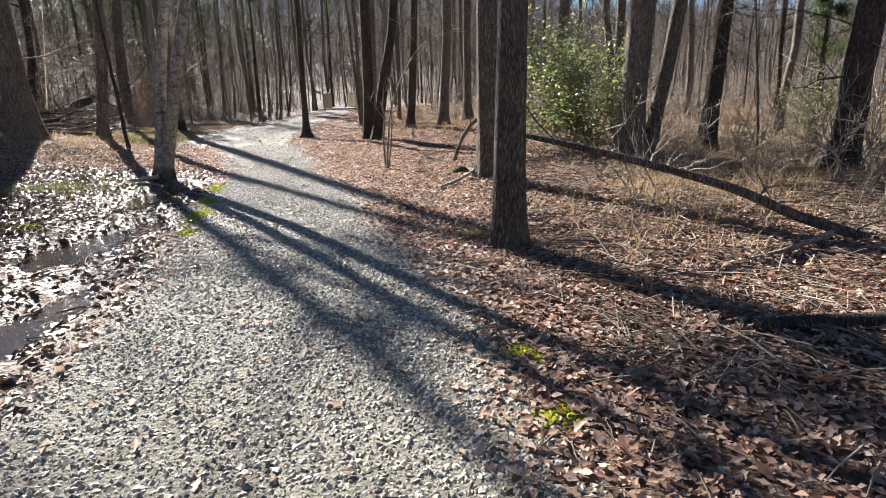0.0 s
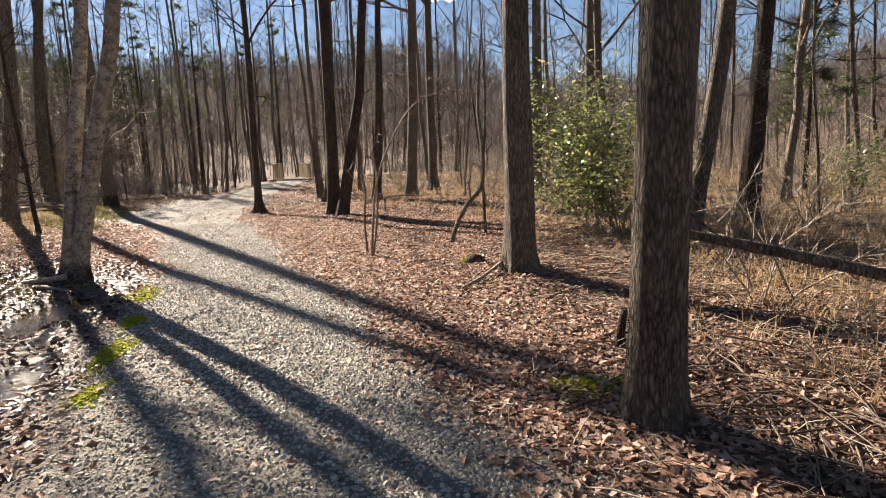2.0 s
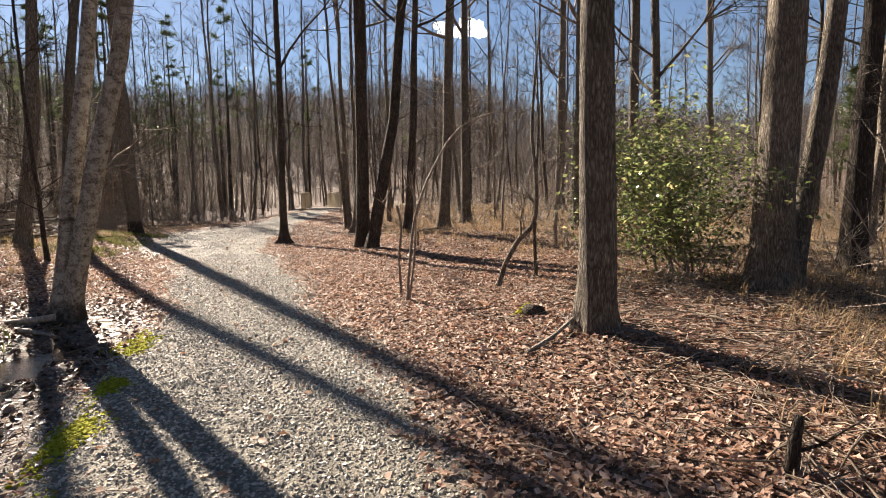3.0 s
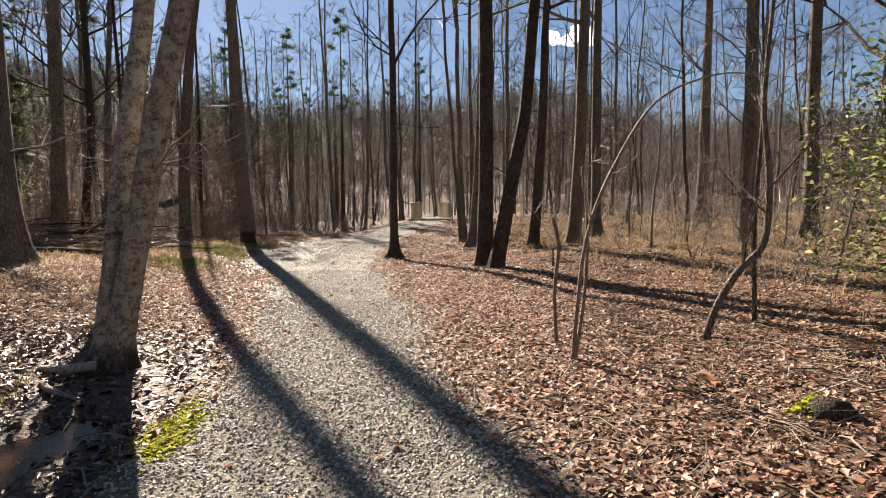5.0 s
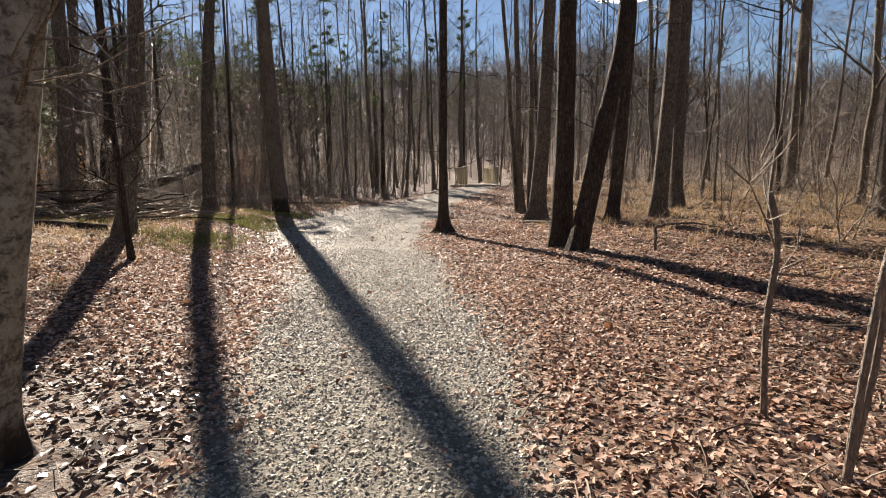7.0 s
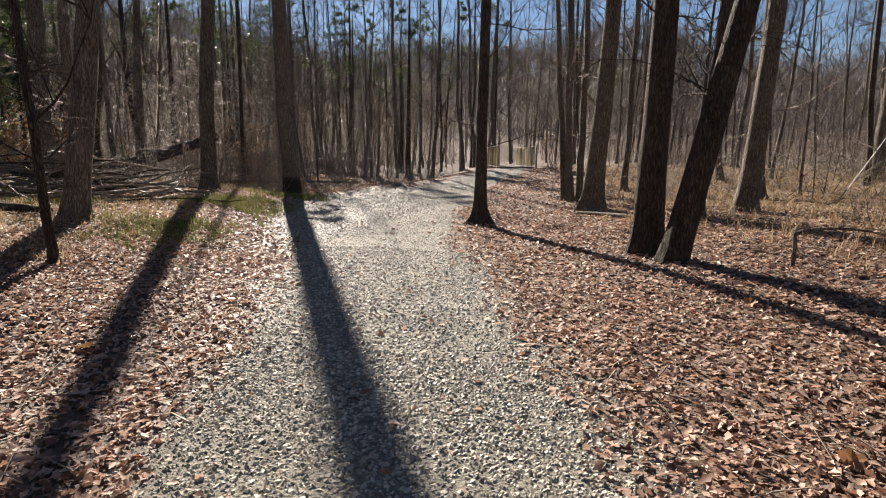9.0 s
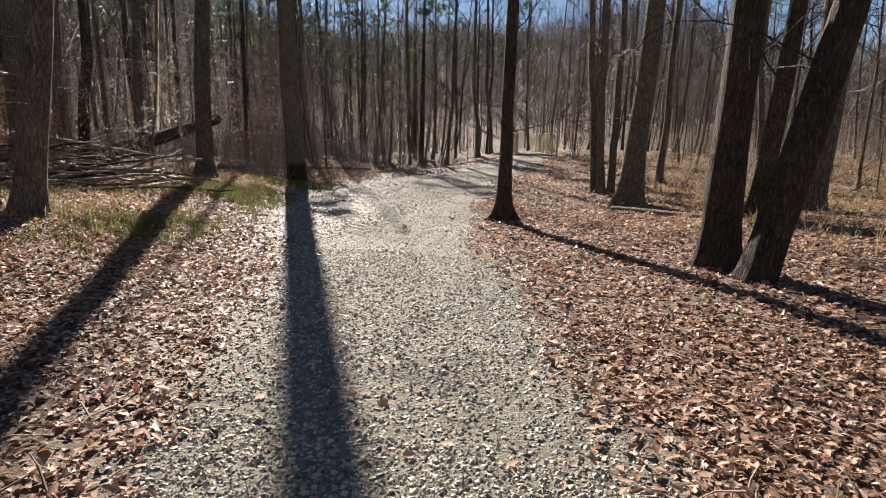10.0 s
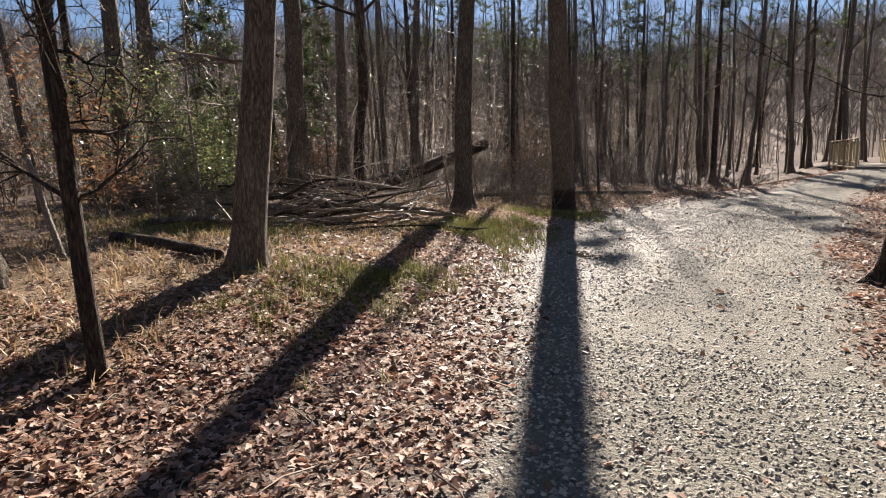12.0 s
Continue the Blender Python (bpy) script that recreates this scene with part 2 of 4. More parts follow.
def land(x, y):
    """Height of the ground."""
    x, y = np.asarray(x, float), np.asarray(y, float)
    dl, dr = x - left_edge(y), x - right_edge(y)
    climb = 0.62 * smooth(y, 24, 44) + 0.25 * smooth(y, 38, 46)
    z = 0.04 + climb * smooth(dl, -4, 0.5)
    z = z + smooth(dr, 0, 6) * (0.24 + 0.10 * smooth(y, 14, 22)) * (1 - smooth(y, 26, 44) * 0.6)
    z = z + 0.36 * smooth(-dl, 1.0, 3.6) * smooth(y, 11, 16) * (1 - smooth(y, 26, 30))
    z = z + 0.15 * smooth(-dl, 2, 6) + 0.25 * smooth(-dl, 4, 12)
    # crown of the trail
    mid = (left_edge(y) + right_edge(y)) / 2
    z = z + 0.03 * np.exp(-((x - mid) / 1.2) ** 2)
    near = 1 - smooth(np.hypot(x + 4, y - 16), 40, 90)
    off = np.maximum(smooth(-dl, 0, 1.5), smooth(dr, 0, 1.5))
    z = z + wobble(x, y) * (0.012 + 0.045 * off)
    z = z + 0.02 * wobble(x * 3.7, y * 3.7) * off
    z = z + mound(x, y, 0.75, 9.2, 0.9, 0.08) + mound(x, y, -11.6, 16.2, 2.2, 0.1)
    # the ditch beside the trail and the soaked flat farther on
    d = (x - ditch_line(y) + 0.12) / 0.5
    z = z - (0.115 - 0.10 * wobble(x * 4.1 + 3, y * 4.1)) * np.exp(-d * d) * (1 - smooth(y, 9.7, 11.0)) * smooth(y, -4, 0)
    soak = smooth(-dl, -0.9, -0.2) * (1 - smooth(-dl, 1.2, 2.4)) * smooth(y, 22, 25) * (1 - smooth(y, 36, 40))
    z = z * (1 - 0.8 * soak) + soak * (0.014 + 0.03 * wobble(x * 2.3 + 5, y * 2.3))
    # the stream under the bridge
    z = z - 0.8 * np.exp(-((y - 49 - 0.12 * x) / 2.2) ** 2) * (1 - near * 0)
    # wooded hills all round
    ang = np.arctan2(x + 5, y - 20)
    r = np.hypot(x + 5, y - 20)
    ridge = 40 - 11 * smooth(ang, 0.0, 0.35) + 10 * smooth(-ang, 0.5, 1.1) + 5 * np.sin(ang * 2.3 + 2.6) + 6 * np.sin(ang * 7 + 1) + 3 * np.sin(ang * 17)
    z = z + smooth(r, 85, 300) * ridge
    return z


def spread(core0, core1, step, reach):
    a = list(np.arange(core0, core1 + 1e-6, step))
    s, lo, hi = step, a[0], a[-1]
    left, right = [], []
    while hi < reach:
        s *= 1.18
        lo, hi = lo - s, hi + s
        left.append(lo), right.append(hi)
    return np.array(left[::-1] + a + right)


def mesh_from(name, verts, faces, mat, smooth_shade=True):
    me = bpy.data.meshes.new(name)
    me.from_pydata([], [], [])
    verts = np.asarray(verts, np.float32)
    faces = np.asarray(faces, np.int32)
    n, k = faces.shape
    me.vertices.add(len(verts))
    me.vertices.foreach_set("co", verts.ravel())
    me.loops.add(n * k)
    me.loops.foreach_set("vertex_index", faces.ravel())
    me.polygons.add(n)
    me.polygons.foreach_set("loop_start", np.arange(0, n * k, k, dtype=np.int32))
    me.polygons.foreach_set("use_smooth", np.full(n, smooth_shade))
    me.update(calc_edges=True)
    me.materials.append(mat)
    return me


def zone_gravel(x, y):
    e = 0.22 * wobble(x * 2.1, y * 2.1)
    shoulder = 1.5 * smooth(y, 17, 25) * (1 - smooth(y, 33, 39))
    return smooth(x - left_edge(y) + shoulder + e, -0.25 - 0.6 * shoulder, 0.35) * smooth(right_edge(y) - x + e, -0.35, 0.45) * (1 - smooth(y, 43.5, 45))


def zone_wet(x, y):
    dl = x - left_edge(y)
    ditch = 1.3 * np.exp(-((x - ditch_line(y) + 0.25) / 0.9) ** 2) * (1 - smooth(y, 11.5, 13.5))
    soak = 0.65 * smooth(-dl, -1.6, -0.3) * (1 - smooth(-dl, 1.4, 2.4)) * smooth(y, 19, 25) * (1 - smooth(y, 36, 41))
    seep = 0.5 * smooth(-dl, -0.6, 0.1) * (1 - smooth(-dl, 0.8, 1.8)) * smooth(y, 11, 13) * (1 - smooth(y, 20, 25))
    return np.clip(ditch + soak + seep, 0, 1)


def zone_grass(x, y):
    dl, dr = x - left_edge(y), x - right_edge(y)
    left = smooth(-dl, 2.2, 3.4) * smooth(y, 13, 18) * (1 - smooth(-dl, 5, 9)) * (1 - smooth(y, 30, 36))
    right = smooth(dr, 4.5, 6.5) * smooth(y, 10, 15) + smooth(dr, 2.2, 4) * smooth(y, 20, 24)
    return np.clip(left + right, 0, 1)


def build_ground():
    xs, ys = spread(-16, 9, 0.13, 900), spread(-3, 36, 0.13, 900)
    X, Y = np.meshgrid(xs, ys)
    Z = land(X, Y)
    nx, ny = len(xs), len(ys)
    i = np.arange((ny - 1) * nx).reshape(ny - 1, nx)[:, :-1].ravel()
    me = mesh_from("ground", np.stack([X.ravel(), Y.ravel(), Z.ravel()], 1), np.stack([i, i + 1, i + nx + 1, i + nx], 1), GROUND)
    at = me.color_attributes.new("zone", 'FLOAT_COLOR', 'POINT')
    far = 1 - smooth(np.hypot(X, Y - 15), 60, 90)
    buf = np.stack([zone_gravel(X, Y), zone_wet(X, Y), zone_grass(X, Y) * far, np.ones_like(X)], -1).astype(np.float32)
    at.data.foreach_set("color", buf.ravel())
    return tagged(new("ground", me), "leaf-strewn forest floor with a gravel trail and muddy edge", "ground", kind="structure")


build_ground()


# ---- trees ----
class Buf:
    """Collects tubes into one mesh."""

    def __init__(self):
        self.v, self.f = [], []

    def tube(self, pts, rad, sides, lobes=None):
        """A tapered tube along pts; lobes(ring, angle) may scale the radius."""
        base = len(self.v)
        n = len(pts)
        ref = Vector((1, 0, 0))
        for i, p in enumerate(pts):
            d = (pts[min(i + 1, n - 1)] - pts[max(i - 1, 0)]).normalized()
            if abs(d.dot(ref)) > 0.9:
                ref = Vector((0, 1, 0)) if abs(d.y) < 0.9 else Vector((0, 0, 1))
            a = ref - d * ref.dot(d)
            a.normalize()
            b = d.cross(a)
            for s in range(sides):
                t = 6.283185 * s / sides
                r = rad[i] * (lobes(i, t) if lobes else 1)
                self.v.append(p + a * (r * math.cos(t)) + b * (r * math.sin(t)))
        for i in range(n - 1):
            for s in range(sides):
                q = base + i * sides
                s2 = (s + 1) % sides
                self.f.append((q + s, q + s2, q + sides + s2, q + sides + s))

    def mesh(self, name, mat):
        return mesh_from(name, [tuple(p) for p in self.v], self.f, mat)


def part(name, me, parent, label=""):
    ob = new(name, me)
    ob.parent = parent
    return tagged(ob, label)


def z_at(x, y):
    return float(land(x, y))


def rvec(r, s):
    return Vector((r.uniform(-s, s), r.uniform(-s, s), r.uniform(-s, s)))


def grow(buf, r, start, way, length, rad, level, sides=4, lift=0.25, bend=0.22, thin=0.0065, fine=True):
    """A branch with its side branches."""
    n = (5, 3, 2)[2 - min(level, 2)] if fine else (4, 2, 1)[2 - min(level, 2)]
    pts, p, d = [start.copy()], start.copy(), way.normalized()
    for i in range(n):
        d = (d + rvec(r, bend) + Vector((0, 0, lift * 0.35))).normalized()
        p = p + d * (length / n)
        pts.append(p.copy())
    buf.tube(pts, [rad * (1 - 0.85 * i / n) for i in range(n + 1)], sides)
    if level <= 0:
        return
    for _ in range(r.randint(3, 5) if level > 1 else r.randint(2, 4 if fine else 3)):
        i = r.randint(1, n - 1)
        d0 = (pts[i + 1] - pts[i]).normalized()
        side = d0.cross(rvec(r, 1)).normalized()
        grow(buf, r, pts[i], d0 * r.uniform(0.5, 0.9) + side * r.uniform(0.5, 0.9), length * r.uniform(0.35, 0.6), max(thin, rad * 0.5), level - 1, 3, lift, bend, thin, fine)


def spine(r, H, lean, wander, rings, bow=0.0):
    """Points of a trunk; dense near the foot."""
    pts, off = [], Vector((0, 0, 0))
    prev = 0.0
    for i in range(rings + 1):
        u = i / rings
        z = H * (0.55 * u * u + 0.45 * u ** 3 + 0.0)
        step = z - prev
        prev = z
        off = off + Vector((r.uniform(-1, 1), r.uniform(-1, 1), 0)) * wander * min(step, 1.5)
        straight = 3.5 + (z - 3.5) * 0.45 if z > 3.5 else z
        high = max(0.0, z)
        swing = bow * (high * high if high < 14 else 28 * high - 196)
        pts.append(Vector((lean[0] * straight + swing, lean[1] * straight, z - (0.35 if i == 0 else 0))) + off)
    return pts


def trunk_into(buf, r, pts, rad, H, sides, flare=0.7, taper=0.72):
    p0, p1, k = r.uniform(0, 6.28), r.uniform(0, 6.28), r.choice((4, 5))
    radii = [rad * max(0.05, (1 - taper * (max(0, p.z) / H) ** 0.9)) for p in pts]

    def lobes(i, t):
        z = max(0, pts[i].z)
        f = flare * math.exp(-z / (1.1 * rad + 0.02)) + 0.18 * flare * math.exp(-z / (4 * rad))
        return (1 + f * (0.75 + 0.5 * math.cos(k * t + p0)) + 0.045 * math.cos(2 * t + p1 + z * 0.7) + 0.03 * math.cos(3 * t + p0 + z * 2.1)
                + r.uniform(-0.02, 0.02))
    buf.tube(pts, radii, sides, lobes)
    return radii


def crown_into(root, skin, r, pts, radii, H, first, count, reach, level=2, lump=False):
    whole = Buf()
    for _ in range(count):
        u = r.uniform(first, 0.97)
        z = u * H
        i = max(j for j in range(len(pts) - 1) if pts[j].z <= z or j == 0)
        q = (z - pts[i].z) / max(1e-3, pts[i + 1].z - pts[i].z)
        p = pts[i].lerp(pts[i + 1], min(1, max(0, q)))
        t = r.uniform(0, 6.28)
        b = whole if lump else Buf()
        grow(b, r, p, Vector((math.cos(t), math.sin(t), r.uniform(0.35, 1.1))), reach * (1.15 - 0.65 * u) * r.uniform(0.6, 1.1), radii[i] * r.uniform(0.3, 0.55), level, 3 if lump else 4, thin=(0.014 if H > 8 else 0.007) if lump else 0.009, fine=not lump)
        if not lump:
            part("branch", b.mesh("branch", skin), root)
    if lump:
        tagged(part("crown", whole.mesh("crown", skin), root), kind="stuff")


def make_tree(x, y, rad, H, mat, seed, lean=(0, 0), wander=0.02, sides=18, rings=20, first=0.32, count=12, reach=5.0, flare=0.7, lump=False,
              snags=7, stems=(), label="", category="tree", name="tree", level=2, low=(), bow=0.0):
    """stems: further stems from one foot, (dx, dy, radius, lean). low: low branches, (height, direction, length)."""
    r = random.Random(seed)
    root = new(name)
    root.location = (x, y, z_at(x, y) - 0.02)
    tagged(root, label, category)
    tops = []
    for k, (dx, dy, ra, le) in enumerate([(0, 0, rad, lean), *stems]):
        b = Buf()
        pts = [p + Vector((dx, dy, 0)) for p in spine(r, H * (1 if k == 0 else r.uniform(0.8, 0.95)), le, wander, rings, bow)]
        radii = trunk_into(b, r, pts, ra, H, sides, flare)
        tops.append((pts, radii))
        part("trunk", b.mesh("trunk", mat), root)
    skin = mat if lump or mat is BARK_DARK else BARK_TWIG
    for pts, radii in tops:
        crown_into(root, skin, r, pts, radii, pts[-1].z, first, count, reach, level, lump)
        for _ in range(snags):
            b = Buf()
            z = r.uniform(0.1, first) * H
            i = max(j for j in range(len(pts) - 1) if pts[j].z <= z or j == 0)
            t = r.uniform(0, 6.28)
            grow(b, r, pts[i], Vector((math.cos(t), math.sin(t), r.uniform(-0.1, 0.6))), r.uniform(0.6, 2.4), r.uniform(0.01, 0.022), 2, 3, 0.08, 0.3, 0.007)
            part("branch", b.mesh("branch", skin), root)
    for h, t, ln in low:
        b = Buf()
        pts, radii = tops[0]
        i = max(j for j in range(len(pts) - 1) if pts[j].z <= h or j == 0)
        grow(b, r, pts[i], Vector((math.cos(t), math.sin(t), 0.25)), ln, 0.018 + 0.006 * ln, 2, 4, 0.02, 0.25)
        part("branch", b.mesh("branch", skin), root)
    return root


make_tree(0.66, 5.5, 0.158, 19, BARK_FURROWED, 11, (0.012, 0.0), 0.01, 28, 24, flare=0.35, snags=0, label="straight maple trunk with furrowed grey-brown bark beside the trail")
make_tree(0.78, 9.3, 0.178, 20, BARK_GREY, 12, (0.0, 0.0), 0.012, 24, 22, flare=0.5, snags=0, label="slim grey trunk standing in fallen leaves near the trail")
make_tree(-5.65, 11.35, 0.11, 14, BARK_LICHEN, 13, (0.13, 0.03), 0.02, 24, 22, flare=1.0, snags=2, bow=0.005,
          stems=[(0.07, 0.02, 0.125, (0.26, -0.02))], first=0.4, count=14, label="leaning twin-stemmed tree with mottled lichen-covered bark by the ditch")
make_tree(-13.6, 30.2, 0.31, 28, BARK_STAINED, 14, (-0.06, 0), 0.008, 22, 20, flare=0.35, snags=1, first=0.55, count=14, label="tall grey trunk with a wet dark foot beside the mud")
make_tree(-14.1, 26.2, 0.21, 26, BARK_GREY, 15, (0.0, 0), 0.006, 18, 20, bow=0.01, flare=0.6, first=0.5, count=14, label="tall grey tree on the grassy bank")
make_tree(-10.95, 18.7, 0.175, 18, BARK_GREY, 16, (0.1, 0.08), 0.015, 22, 22, flare=0.45, snags=2, low=[(2.25, -2.4, 1.7)], label="leaning tree with grey bark at the brush pile")
make_tree(-5.55, 23.9, 0.135, 18, BARK_DARK, 17, (0.0, 0), 0.03, 20, 22, flare=1.5, snags=8, label="slender dark tree with spreading roots at the trail edge")
make_tree(-2.45, 20.0, 0.2, 21, BARK_DARK, 18, (0.012, 0), 0.012, 22, 20, flare=0.4, snags=5, label="thick dark trunk next to a leaning one")
make_tree(-2.18, 19.35, 0.17, 18, BARK_DARK, 19, (0.2, 0.03), 0.01, 22, 20, flare=0.25, snags=5, label="dark brown trunk leaning away from its neighbour")
make_tree(-3.15, 26.1, 0.23, 22, BARK_GREY, 20, (0.06, 0), 0.02, 18, 18, label="stout grey forest tree behind the trail bend")
make_tree(-3.75, 28.6, 0.11, 18, BARK_GREY, 21, (-0.05, 0), 0.05, 12, 18, stems=[(0.25, 0.1, 0.1, (0.03, 0)), (-0.15, 0.2, 0.09, (-0.1, 0.03))], label="cluster of three slender stems")
make_tree(0.15, 25.4, 0.22, 22, BARK_GREY, 22, (0.05, 0), 0.02, 18, 18, label="tall tree with flared foot in dry grass")
make_tree(1.45, 29.8, 0.22, 23, BARK_GREY, 23, (0.0, 0), 0.012, 14, 18, label="tall straight tree in the dry grass")
make_tree(4.94, 24.0, 0.22, 22, BARK_GREY, 24, (0.02, 0), 0.015, 14, 18, label="tall straight tree in the dry grass")
make_tree(3.6, 10.9, 0.26, 21, BARK_GREY, 25, (0.03, 0), 0.02, 24, 20, flare=0.5, stems=[(0.45, 0.25, 0.14, (0.16, 0.02))], snags=1, label="thick grey tree with a slimmer leaning stem behind the evergreen shrub")
make_tree(5.6, 12.0, 0.17, 19, BARK_DARK, 26, (0.03, 0), 0.02, 18, 18, label="dark tree at the edge of the brush")
make_tree(6.2, 8.8, 0.22, 19, BARK_DARK, 27, (0.05, 0), 0.05, 18, 18, label="crooked dark tree among thin shoots")
make_tree(-1.2, 23.6, 0.15, 20, BARK_DARK, 32, (0.07, 0), 0.015, 14, 18, label="slim dark tree behind the leaning pair")
make_tree(7.8, 37.5, 0.3, 23, BARK_GREY, 33, (0.03, 0), 0.015, 14, 18, label="tall thick tree across the clearing")
make_tree(8.4, 27.6, 0.25, 22, BARK_GREY, 34, (0.0, 0), 0.015, 14, 18, label="tall grey tree across the clearing")
make_tree(-20.3, 20.7, 0.22, 20, BARK_GREY, 35, (0.02, 0), 0.02, 14, 18, label="grey tree in the brushy undergrowth")
make_tree(-25.9, 23.7, 0.25, 21, BARK_GREY, 36, (-0.02, 0), 0.02, 14, 18, label="grey tree in the brushy undergrowth")
make_tree(-11.6, 16.15, 0.36, 23, BARK_GREY, 28, (-0.03, 0), 0.012, 24, 20, flare=0.5, first=0.76, count=14, low=[(2.6, 0.1, 2.4)], label="very thick old tree beyond the ditch")
make_tree(-16.7, 23.2, 0.24, 21, BARK_GREY, 30, (0.04, 0), 0.03, 16, 18, label="grey tree rising behind the brush pile")
make_tree(-20.3, 27.3, 0.2, 20, BARK_GREY, 31, (0.08, 0), 0.03, 16, 18, label="leaning grey tree at the foot of a propped log")
make_tree(-9.05, 16.6, 0.055, 8, BARK_DARK, 29, (-0.06, 0.0), 0.05, 10, 16, first=0.3, count=12, reach=1.8, flare=0.3, name="sapling", category="sapling",
          label="thin young tree with a forked bare crown")

# ---- the deeper forest, from a few grown forms ----
FORMS = []
HEIGHTS = (13, 15, 17, 19, 20, 21, 14, 17, 9)
for k in range(9):
    rr = random.Random(100 + k)
    rad = (0.055, 0.075, 0.10, 0.13, 0.15, 0.18, 0.08, 0.11, 0.045)[k]
    FORMS.append((rad, make_tree(-34 + 7.3 * k, 63 + (k % 3) * 2.1, rad, HEIGHTS[k], (BARK_GREY, BARK_DARK, BARK_GREY)[k % 3], 200 + k,
                                 (rr.uniform(-0.09, 0.09), rr.uniform(-0.09, 0.09)), 0.075, 8, 14, first=0.2, count=16, reach=4.6, snags=0, lump=True,
                                 label=("bare grey forest tree", "dark bare forest tree", "slim bare forest tree")[k % 3] + " among many in the winter wood")))
PLACED = [(-20.3, 20.7), (-25.9, 23.7), (-1.2, 23.6), (7.8, 37.5), (8.4, 27.6), (-5.65, 11.35), (0.66, 5.5), (0.78, 9.3), (-13.6, 30.2), (-14, 26.2), (-10.95, 18.7), (-5.55, 23.9), (-2.3, 19.8), (-3.15, 26.1), (-3.75, 28.6),
          (0.15, 25.4), (1.45, 29.8), (4.94, 24), (3.6, 10.9), (5.6, 12), (6.2, 8.8), (-11.6, 16.15), (-16.7, 23.2), (-20.3, 27.3), (-9.05, 16.6)]


def plant(k, x, y, r, size=1.0):
    ob = FORMS[k][1]
    PLACED.append((x, y))
    return copy_thing(ob, pose(x, y, z_at(x, y) - 0.05, r.uniform(-2.5, 2.5), r.uniform(-2.5, 2.5), r.uniform(0, 360)) @ Matrix.Scale(size, 4))


rf = random.Random(5)
for x, y, k in [(-18.6, 26.6, 4), (-22.6, 33.0, 5), (-21.2, 30.2, 2), (-25.2, 36.2, 4), (-26.5, 30.2, 5)]:
    plant(k, x, y, rf, rf.uniform(0.95, 1.15))
count = 0
for _ in range(9000):
    if count >= 235:
        break
    x, y = rf.uniform(-48, 40), rf.uniform(3, 78)
    dl, dr = x - float(left_edge(y)), x - float(right_edge(y))
    if dl > -3.5 and dr < (5 if y < 22 else 3) and y < 58:
        continue
    if -dl < 6.5 and y < 22 and dl < 0:
        continue
    if dr > 0 and (y < 14 and dr < 12 or y < 30 and dr < 7):
        continue
    if y > 52 and -22 < x < 14 and rf.random() < 0.4:
        continue
    gap = 1.3 if dl < 0 else 2.2
    if any((x - a) ** 2 + (y - b) ** 2 < gap * gap for a, b in PLACED):
        continue
    k = rf.choice((0, 1, 2, 3, 4, 5, 6, 7, 8, 8, 0, 6, 1))
    size = rf.uniform(0.85, 1.15)
    if dl < 0 and -7.0 < 0.853 * x + 0.522 * y < 7.0:      # no tall ones where their shade would cross the trail
        room = 40.0
        for step in range(3, 50):
            px, py = x + 0.522 * step, y - 0.853 * step
            if py < 27 and px > float(left_edge(py)) - (7.5 if 12 < py < 25 else 1.2):
                room = 0.6 * step
                break
        size = min(size, room / HEIGHTS[k])
        if size < 0.45:
            continue
    plant(k, x, y, rf, size)
    count += 1


for _ in range(14):
    x, y = rf.uniform(-38, -9), rf.uniform(41, 64)
    if not any((x - a) ** 2 + (y - b) ** 2 < 1.2 for a, b in PLACED):
        plant(rf.choice((2, 3, 4, 5)), x, y, rf, rf.uniform(0.85, 1.1))

for _ in range(14):      # and across the stream
    plant(rf.choice((1, 2, 3, 6, 7)), rf.uniform(-15, 3), rf.uniform(54, 70), rf, rf.uniform(0.8, 1.1))

# unseen trees added behind the start of the walk, to hold back sky light
for _ in range(45):
    x, y = rf.uniform(-34, 34), rf.uniform(-38, 2)
    if abs(x - 1.0 + 0.3 * y) > 4.5 and math.hypot(x, y) > 7:
        plant(rf.choice((2, 3, 4, 5, 7)), x, y, rf, rf.uniform(0.9, 1.15))


# thin twiggy saplings of the understorey
THIN = []
for k in range(5):
    rr = random.Random(140 + k)
    THIN.append(make_tree(-24 + 3.1 * k, 47 + (k % 2), (0.022, 0.03, 0.035, 0.045, 0.028)[k], (3.2, 4.5, 5.5, 7.0, 4.0)[k], (BARK_TWIG, BARK_GREY)[k % 2], 240 + k,
                          (rr.uniform(-0.12, 0.12), rr.uniform(-0.12, 0.12)), 0.08, 6, 9, first=0.15, count=11, reach=(1.3, 1.6, 2.0, 2.4, 1.6)[k], snags=0, lump=True,
                          flare=0.2, name="sapling", category="sapling", label="thin bare sapling in the undergrowth"))
for x, y in [(-14.6, 19.2), (-16.2, 20.6), (-18, 18.8), (-20.6, 22.2), (-15.7, 24.7), (-17.6, 25.6), (-19.2, 23), (-22.4, 20.4), (-16.8, 28.6), (-21.5, 25.4), (-14.9, 22.9), (-23.5, 22.2)]:
    copy_thing(THIN[rf.randrange(5)], pose(x, y, z_at(x, y) - 0.03, rf.uniform(-6, 6), rf.uniform(-6, 6), rf.uniform(0, 360)))
made = 0
